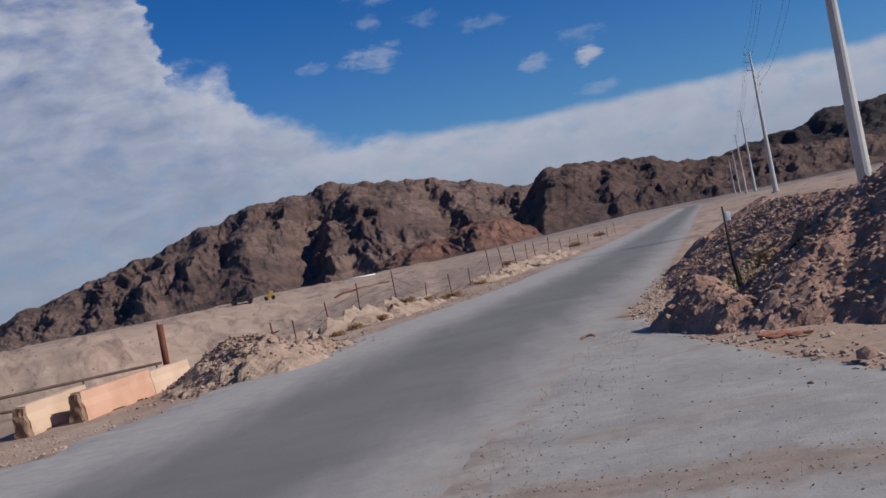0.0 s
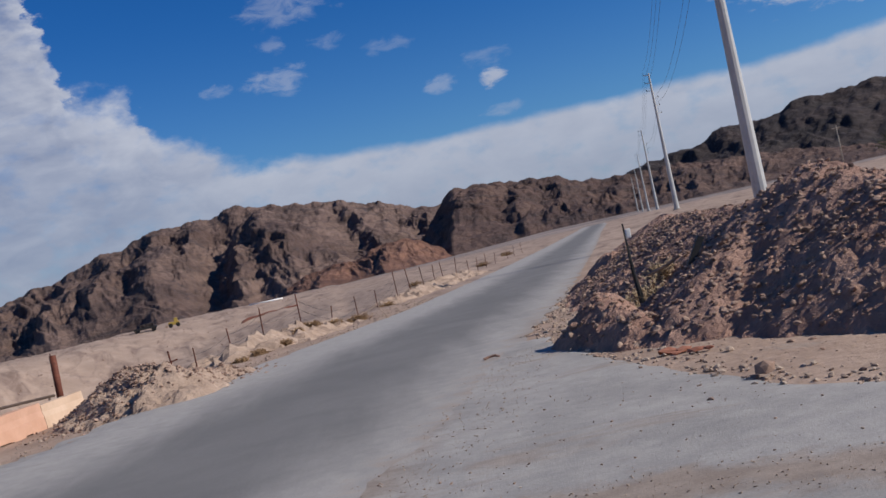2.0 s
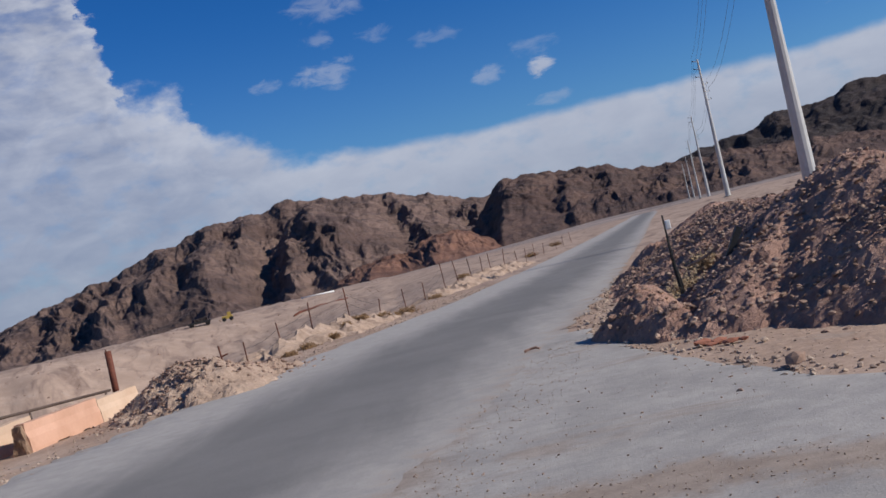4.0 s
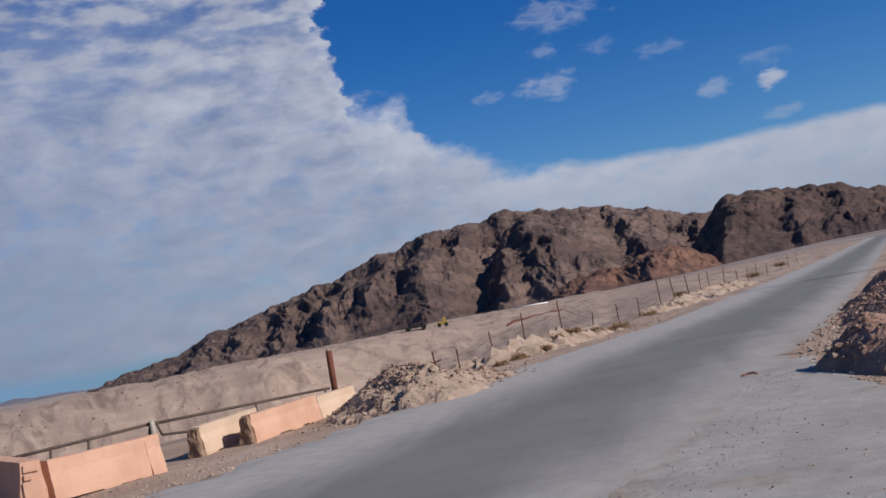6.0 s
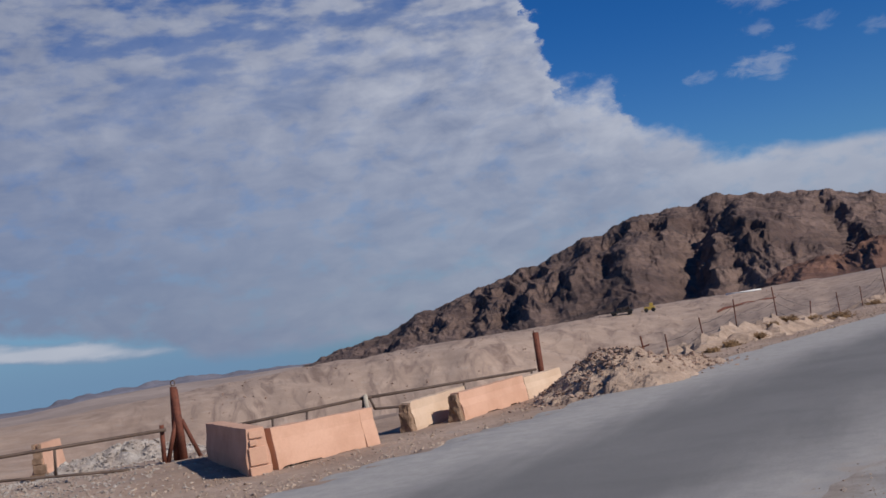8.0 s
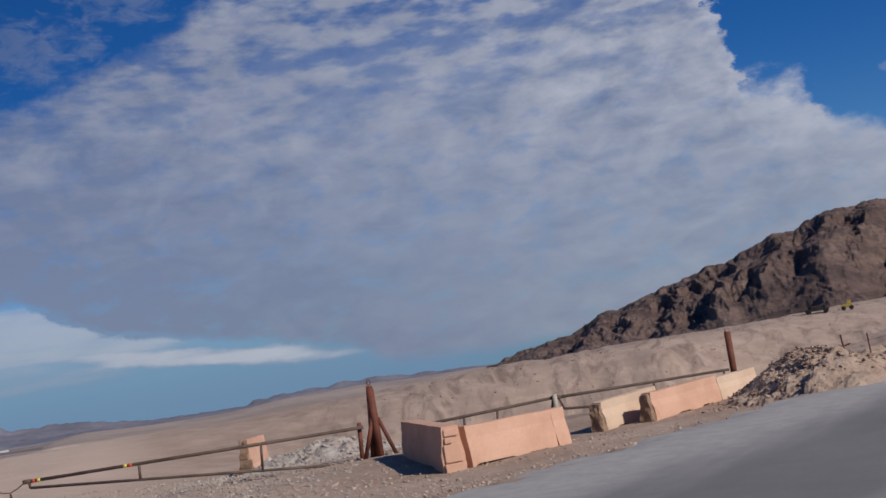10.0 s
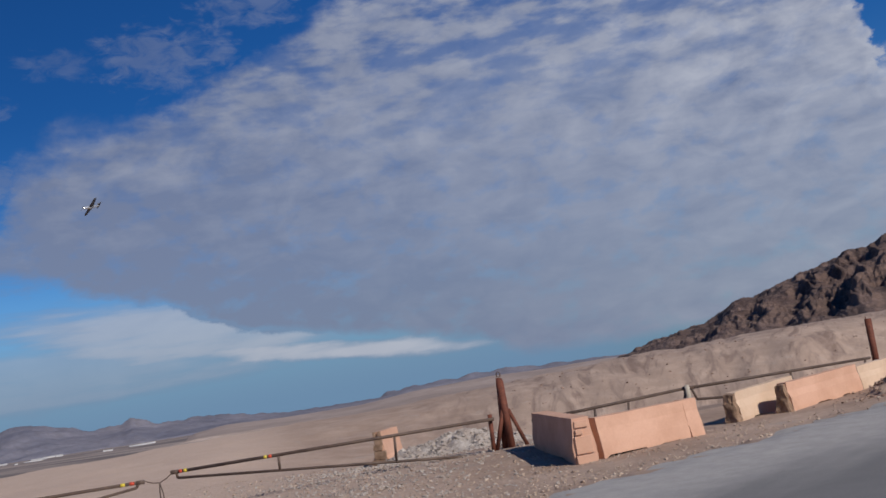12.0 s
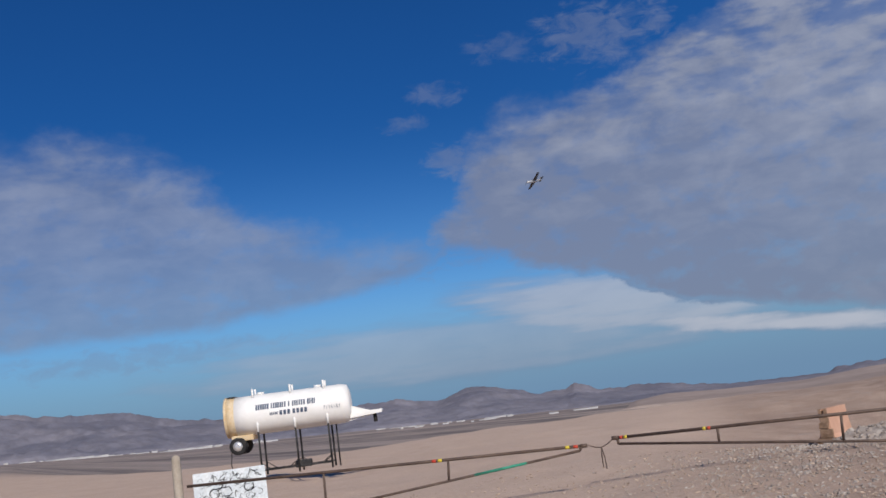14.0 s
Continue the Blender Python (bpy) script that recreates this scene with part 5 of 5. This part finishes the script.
spray_board()
pp = at(75.75, 27.3)
fat = thing("gate_post", "thick pale concrete gate post with a worn top", "post", (pp.x, pp.y, ground_z(pp.x, pp.y) - 0.1))
bm = lathe([(0, 0.125), (0.3, 0.12), (1.0, 0.118), (2.0, 0.112), (2.08, 0.10), (2.12, 0.05)], 18, "z")
rough_up(bm, 0.012, 3, 4)
height = EYE + 27.3 * math.tan(radians(-0.62)) - fat.location.z
bmesh.ops.transform(bm, matrix=Matrix.Diagonal((1, 1, height / 2.12, 1)), verts=bm.verts)
part("shaft", bm, M_POST, fat, "", True)

# ---- power poles ----


def power_pole(a, d, height, first_arm):
    p = at(a, d)
    ob = thing("power_pole", "tall tapered galvanised steel power pole", "power pole", (p.x, p.y, ground_z(p.x, p.y) - 0.6), 0, "power poles along the road")
    part("shaft", tube([(0, 0, 0), (0, 0, height * 0.5), (0, 0, height)], 0.40, 12, 0.32), M_POLE, ob, "", False)
    part("footing", lathe([(0, 0.7), (0.75, 0.7), (0.8, 0.62)], 16, "z"), M_POST, ob, "pale concrete footing")
    for k in range(6):
        z = height * (0.985 - k * 0.055)
        side = -1 if k < 3 else 1
        arm = part("arm", tube([(0, 0, z), (side * 0.75, 0.1, z + 0.12)], 0.05, 6), M_POLE, ob, "", True)
        part("insulator", tube([(side * 0.75, 0.1, z + 0.05), (side * 0.78, 0.1, z + 0.3)], 0.06, 6), M_WIRE, arm, "dark insulator", True)
    return ob


poles = [power_pole(*row) for row in [(-20.95, 58, 24.0, 0), (-16.72, 168, 22.0, 0), (-15.75, 285, 22.0, 0), (-15.3, 392, 21.5, 0), (-15.0, 530, 21.5, 0), (-14.75, 630, 21.5, 0)]]
small = thing("power_pole", "slim distant wooden utility pole on the hillside", "power pole", at(-25.2, 240, 3.0))
part("shaft", tube([(0, 0, -2), (0, 0, 8.5)], 0.14, 8, 0.7), M_POST, small, "", True)
part("crossarm", tube([(-0.9, 0, 7.9), (0.9, 0, 7.9)], 0.07, 6), M_POST, small)
wires = thing("power_line", "thin overhead power cables strung between steel poles", "cable", poles[0].location)
tops = [(p.location, h) for p, h in zip(poles, (24.0, 22.5, 22.0, 21.5, 21.5, 21.5))]
for side, drop in [(-0.78, 0.0), (-0.78, 0.055), (-0.78, 0.11), (0.78, 0.165), (0.78, 0.22)]:
    for (a_, ha), (b_, hb) in zip(tops[:3], tops[1:4]):
        s, e = a_ + Vector((side, 0.1, ha * (0.985 - drop) + 0.3)), b_ + Vector((side, 0.1, hb * (0.985 - drop) + 0.3))
        pts = [s.lerp(e, k / 14) - Vector((0, 0, 2.2 * (1 - (2 * k / 14 - 1) ** 2))) - wires.location for k in range(15)]
        part("cable", tube(pts, 0.014, 5), M_WIRE, wires, "", True)

# ---- roadside fence ----
fence = thing("wire_fence", "sagging wire fence on thin rusty steel stakes", "fence", (0, 0, 0))
rng = random.Random(31)
line = []
fence_x = curve([(27, -6.0), (31, -4.9), (40, -1.9), (55, 1.7), (91, 10.6), (140, 22.5)])
for y in (30.2, 32.4, 34.6, 37.4, 40.6, 44.5, 48.0, 51.5, 55.0, 58.5, 62, 66, 70, 75, 80, 86, 92, 100, 108, 118):
    x = fence_x(y) + rng.uniform(-0.15, 0.15)
    tall_ = rng.uniform(0.85, 1.15)
    lean = Vector((rng.uniform(-0.12, 0.12), rng.uniform(-0.1, 0.1), tall_))
    foot = Vector((x, y, max(ground_z(x, y), bank_z(x, y)) - 0.15))
    part("stake", tube([foot, foot + lean + Vector((0, 0, 0.15))], 0.021, 6), M_RUST, fence)
    line.append(foot + lean)
for drop in (0.05, 0.35, 0.65):
    for a_, b_ in zip(line, line[1:]):
        pts = [a_.lerp(b_, k / 4) - Vector((0, 0, drop + 0.09 * (1 - (k / 2 - 1) ** 2))) for k in range(5)]
        part("wire", tube(pts, 0.005, 4), M_WIRE, fence)
cross = thing("stake", "short wooden cross stake stuck in gravel", "stake", at(11.15, 25.0, 0))
c0 = spot(11.0, -3.3, 25.0)
part("shaft", tube([c0 - Vector((0, 0, 0.25)) - cross.location, spot(11.15, -1.95, 25.0) - cross.location], 0.022, 6), M_RUST, cross)
part("bar", tube([spot(11.6, -2.65, 25.0) - cross.location, spot(10.75, -2.45, 25.0) - cross.location], 0.018, 6), M_RUST, cross)

# ---- dry plants ----
M_STRAW = surface("straw", (0.36, 0.26, 0.16), (0.50, 0.38, 0.25), 6.0, 0.95, 0.0)
M_GREEN = surface("dusty_green_leaf", (0.05, 0.06, 0.03), (0.09, 0.10, 0.05), 3.0, 0.9, 0.0)


def shrub(place, size, seed, label, tall=0.7, material=None):
    rng = random.Random(seed)
    ob = thing("shrub", label, "shrub", place)
    bm = bmesh.new()
    for _ in range(int(90 + 60 * size)):
        a, lift = rng.random() * math.tau, rng.uniform(0.15, 1.3)
        l = size * rng.uniform(0.5, 1.0)
        d = Vector((math.cos(a) * math.cos(lift), math.sin(a) * math.cos(lift), math.sin(lift) * tall))
        s = Vector((rng.gauss(0, 0.08), rng.gauss(0, 0.08), 0)) * size
        m = s + d * l * 0.55 + Vector((rng.gauss(0, 0.06), rng.gauss(0, 0.06), 0)) * size
        tube([s, m, s + d * l + Vector((0, 0, -0.06 * size))], 0.008 + 0.004 * size, 3, 0.4, bm)
        for _ in range(4):
            c = m.lerp(s + d * l, rng.random())
            u = Vector((rng.gauss(0, 1), rng.gauss(0, 1), rng.gauss(0, 1))).normalized() * 0.05 * (0.6 + size)
            v = u.orthogonal().normalized() * 0.014
            bm.faces.new([bm.verts.new(c - v), bm.verts.new(c + u), bm.verts.new(c + v), bm.verts.new(c - u * 0.3)])
    part("foliage", bm, material or M_BUSH, ob)
    return ob


def top_z(x, y):
    return max(ground_z(x, y), bank_z(x, y) if -9 < x < 7.5 and 29 < y < 75 else -9)


for k, (a, d, size) in enumerate([(1.15, 40.5, 0.62), (9.3, 27.5, 0.4), (8.6, 28.4, 0.35), (6.6, 31.5, 0.42), (5.2, 33.0, 0.4), (4.5, 35.0, 0.35), (3.6, 37.0, 0.45), (2.4, 39.0, 0.4), (-0.5, 48.0, 0.45), (-2.2, 57.0, 0.5), (-4.2, 75, 0.8), (-6.0, 95, 0.9), (-7.4, 120, 1.1), (7.6, 30.0, 0.3)]):
    p = at(a, d)
    shrub((p.x, p.y, top_z(p.x, p.y) - 0.02), size, 50 + k, "low dry brown shrub on the road shoulder", 0.6)
for k, (a, d, size) in enumerate([(-13.9, 19.4, 0.55), (-14.5, 19.8, 0.5), (-13.3, 18.6, 0.35), (-15.2, 20.5, 0.45)]):
    p = at(a, d)
    shrub((p.x, p.y, on_berm(p.x, p.y) - 0.03), size, 80 + k, "pale dry grass tuft at the foot of the heap", 1.0, M_STRAW)

p = at(-27.6, 75)
shrub((p.x, p.y, EYE + 75 * math.tan(radians(0.6))), 1.6, 99, "dusty green bush behind the heap", 1.0, M_GREEN)
# dark stake with rags and the bent rails on the heap
sp = at(-13.85, 19.2)
sz = EYE + 19.2 * math.tan(radians(-4.45))
stake = thing("stake", "leaning dark timber stakes bundled by the road", "stake", (sp.x, sp.y, sz - 0.15))
for dx, lean, h, r in [(0, 0.05, 1.5, 0.022), (0.05, 0.08, 1.25, 0.02), (-0.03, 0.03, 1.1, 0.02), (0.02, 0.06, 0.95, 0.016)]:
    part("stick", tube([(dx, 0, 0), (dx - lean, 0.05, h * 0.5), (dx - lean * 1.5, 0, h)], r, 7, 0.7), M_BLACK, stake)
part("rag", box((0.10, 0.05, 0.16), (-0.02, -0.04, 1.32), 0.02, 0.03, 4), M_WHITE, stake, "pale torn rag")
rail = thing("bent_rail", "bent pale metal strip lying on the heap", "rail", (5.6, 17.9, on_berm(5.6, 17.9)))
part("strip", tube([spot(-14.4, -3.3, 18.8) - rail.location, spot(-15.4, -3.0, 18.2) - rail.location, spot(-16.2, -2.6, 18.0) - rail.location], 0.025, 6), M_PALE, rail)
beam = thing("timber_beam", "dark timber beam sticking out of the heap", "beam", spot(-16.9, -2.6, 17.0))
part("beam", tube([spot(-16.2, -3.9, 16.8) - beam.location, spot(-17.4, -1.9, 16.9) - beam.location], 0.07, 4), M_BLACK, beam)
debris = thing("tyre_scrap", "curled strip of torn brown tyre on the asphalt edge", "debris", at(-5.0, 16.6, 0.03))
bm = tube([(-0.12, 0, 0.01), (-0.04, 0.03, 0.03), (0.04, 0.0, 0.04), (0.11, -0.03, 0.015)], 0.02, 6)
rough_up(bm, 0.02, 2, 9)
part("strip", bm, M_ROCKY, debris)
for k, (a, d, s) in enumerate([(-14.6, 13.2, 0.2), (-15.3, 13.1, 0.16), (-15.9, 12.9, 0.14), (-14.9, 12.9, 0.1), (-16.6, 12.9, 0.12)]):
    chunk = tagged(new("brick_rubble", mesh_of("brick_rubble", (STONES[k][0] * np.array([s, s * 0.6, s * 0.45])).tolist(), STONES[k][1].tolist(), M_BRICK)), "broken reddish chunk lying at the foot of the heap", "rubble")
    chunk.location = at(a, d, 0.06)

# ---- far things ----


def loader():
    d = 162.0
    p = at(10.45, d)
    z = ground_z(p.x, p.y) - 0.1
    ob = thing("wheel_loader", "yellow earth-moving machine parked on the far bank", "machine", (p.x, p.y, z), 10)
    part("body", box((2.6, 1.6, 0.8), (0, 0, 0.9), 0.1), M_YELLOW, ob)
    part("cab", box((0.9, 1.3, 0.9), (0.5, 0, 1.7), 0.08), M_YELLOW, ob)
    part("bucket", box((0.6, 1.8, 0.6), (-1.8, 0, 0.5), 0.1), M_PALE, ob)
    for x in (-0.8, 0.9):
        part("wheel", raised_wheel(x), M_RUBBER, ob, "", True)
    ob.scale = (0.62, 0.62, 0.62)
    return ob


def raised_wheel(x):
    bm = lathe([(-0.9, 0.3), (-0.9, 0.5), (0.9, 0.5), (0.9, 0.3)], 16, "y")
    bmesh.ops.transform(bm, matrix=Matrix.Translation((x, 0, 0.5)), verts=bm.verts)
    return bm


loader()
p = at(11.9, 152)
trailer = thing("trailer", "dark flat trailer parked on the far bank", "trailer", (p.x, p.y, ground_z(p.x, p.y) - 0.1), 8)
part("deck", box((5.0, 2.0, 0.5), (0, 0, 0.9), 0.05), M_BLACK, trailer)
part("load", box((3.0, 1.8, 0.7), (0.4, 0, 1.5), 0.1), M_MESA, trailer)
for x in (-1.8, 1.8):
    part("wheel", raised_wheel(x), M_RUBBER, trailer, "", True)
trailer.scale = (0.62, 0.62, 0.62)
p = at(5.6, 204)
sheet_ = thing("pipe_stack", "long white pipes lying on the far bank", "pipe", (p.x, p.y, ground_z(p.x, p.y) - 0.05), 6)
part("pipe", tube([(-3.2, 0, 0.2), (3.2, 0, 0.2)], 0.16, 10), M_WHITE, sheet_, "", True)


p, q = at(7.05, 150), at(4.1, 165)
stack = thing("pipe_stack", "long rusty red-brown pipes lying stacked on the far bank", "pipe", (p.x, p.y, ground_z(p.x, p.y)))
for dy in (0, 0.35, 0.7):
    course = [p.lerp(q, k / 12) + Vector((0, dy, 0)) for k in range(13)]
    part("pipe", tube([Vector((c.x, c.y, ground_z(c.x, c.y) + 0.1)) - stack.location for c in course], 0.12, 8), M_RUST, stack, "", True)

rng = random.Random(77)
for k in range(80):
    a = rng.choice([rng.uniform(73.5, 82), rng.uniform(59, 66), rng.uniform(44, 66), rng.uniform(70, 84)])
    d = rng.uniform(3150, 3600)
    p = at(a, d)
    ob = thing("warehouse", "long low white-roofed building on the valley floor", "building", (p.x, p.y, ground_z(p.x, p.y) - 3), a + rng.uniform(-8, 8), "buildings in the valley")
    l, w_, h = rng.choice([rng.uniform(8, 30), rng.uniform(8, 30), rng.uniform(30, 95)]), rng.uniform(12, 30), rng.uniform(3.5, 7)
    part("walls", box((l, w_, h), (0, 0, h / 2)), M_ROOF, ob)
    part("roof", box((l + 1, w_ + 1, 0.8), (0, 0, h + 0.4)), M_ROOF, ob)

# ---- aircraft ----


def aircraft():
    d = 470.0
    where = at(55.2, d, EYE + d * math.tan(radians(11.29)))
    ob = thing("aircraft", "small low-wing propeller aircraft banking in flight", "aircraft", where)
    body = lathe([(-4.4, 0.05), (-4.2, 0.3), (-3.4, 0.55), (-1.5, 0.68), (0.5, 0.66), (3.0, 0.32), (4.6, 0.1)], 16, "y")
    part("fuselage", body, M_SILVER, ob, "bright metal fuselage", True)

    def blade(name, root, tip, chord0, chord1, thick, material):
        bm = bmesh.new()
        r, t = Vector(root), Vector(tip)
        vs = []
        for c, ch in ((r, chord0), (t, chord1)):
            for dy, dz in ((-ch * 0.4, 0), (-ch * 0.1, thick), (ch * 0.6, 0), (-ch * 0.1, -thick)):
                n_ = Vector((0, 0, 1)) if abs(t.x - r.x) > abs(t.z - r.z) else Vector((1, 0, 0))
                vs.append(bm.verts.new(c + Vector((0, dy, 0)) + n_ * dz))
        for k in range(4):
            bm.faces.new((vs[k], vs[(k + 1) % 4], vs[4 + (k + 1) % 4], vs[4 + k]))
        bm.faces.new(vs[:4])
        bm.faces.new(vs[4:])
        return part(name, bm, material, ob, "dark wing" if name == "wing" else "")

    for s in (-1, 1):
        blade("wing", (s * 0.3, -0.7, -0.25), (s * 5.6, -0.4, 0.2), 2.6, 1.3, 0.16, M_PLANE)
        blade("tailplane", (s * 0.1, 3.9, 0.2), (s * 1.9, 4.1, 0.25), 1.2, 0.7, 0.07, M_PLANE)
    blade("fin", (0, 3.9, 0.2), (0, 4.4, 1.6), 1.4, 0.7, 0.06, M_PLANE)
    part("canopy", lathe([(-0.9, 0.05), (-0.6, 0.35), (0.3, 0.4), (1.2, 0.1)], 12, "y"), M_BLACK, ob, "dark glass canopy", True, pos=(0, 0, 0.5))
    part("propeller", box((2.6, 0.06, 0.16), (0, -4.5, 0), 0.02), M_BLACK, ob)
    return ob


plane = aircraft()
# it banks: the nose to the viewer's left, the wings across the line of sight from low left to high right
to_eye = (Vector((0, 0, EYE)) - plane.location).normalized()
right = Vector((0, 0, 1)).cross(to_eye).normalized()
above = to_eye.cross(right)
tail = (right * 0.8 + above * 0.05 - to_eye * 0.6).normalized()
wing = (right * 0.5 + above * 0.62 + to_eye * 0.6)
wing = (wing - tail * wing.dot(tail)).normalized()
plane.matrix_world = Matrix.Translation(plane.location) @ Matrix((wing, tail, wing.cross(tail))).transposed().to_4x4()
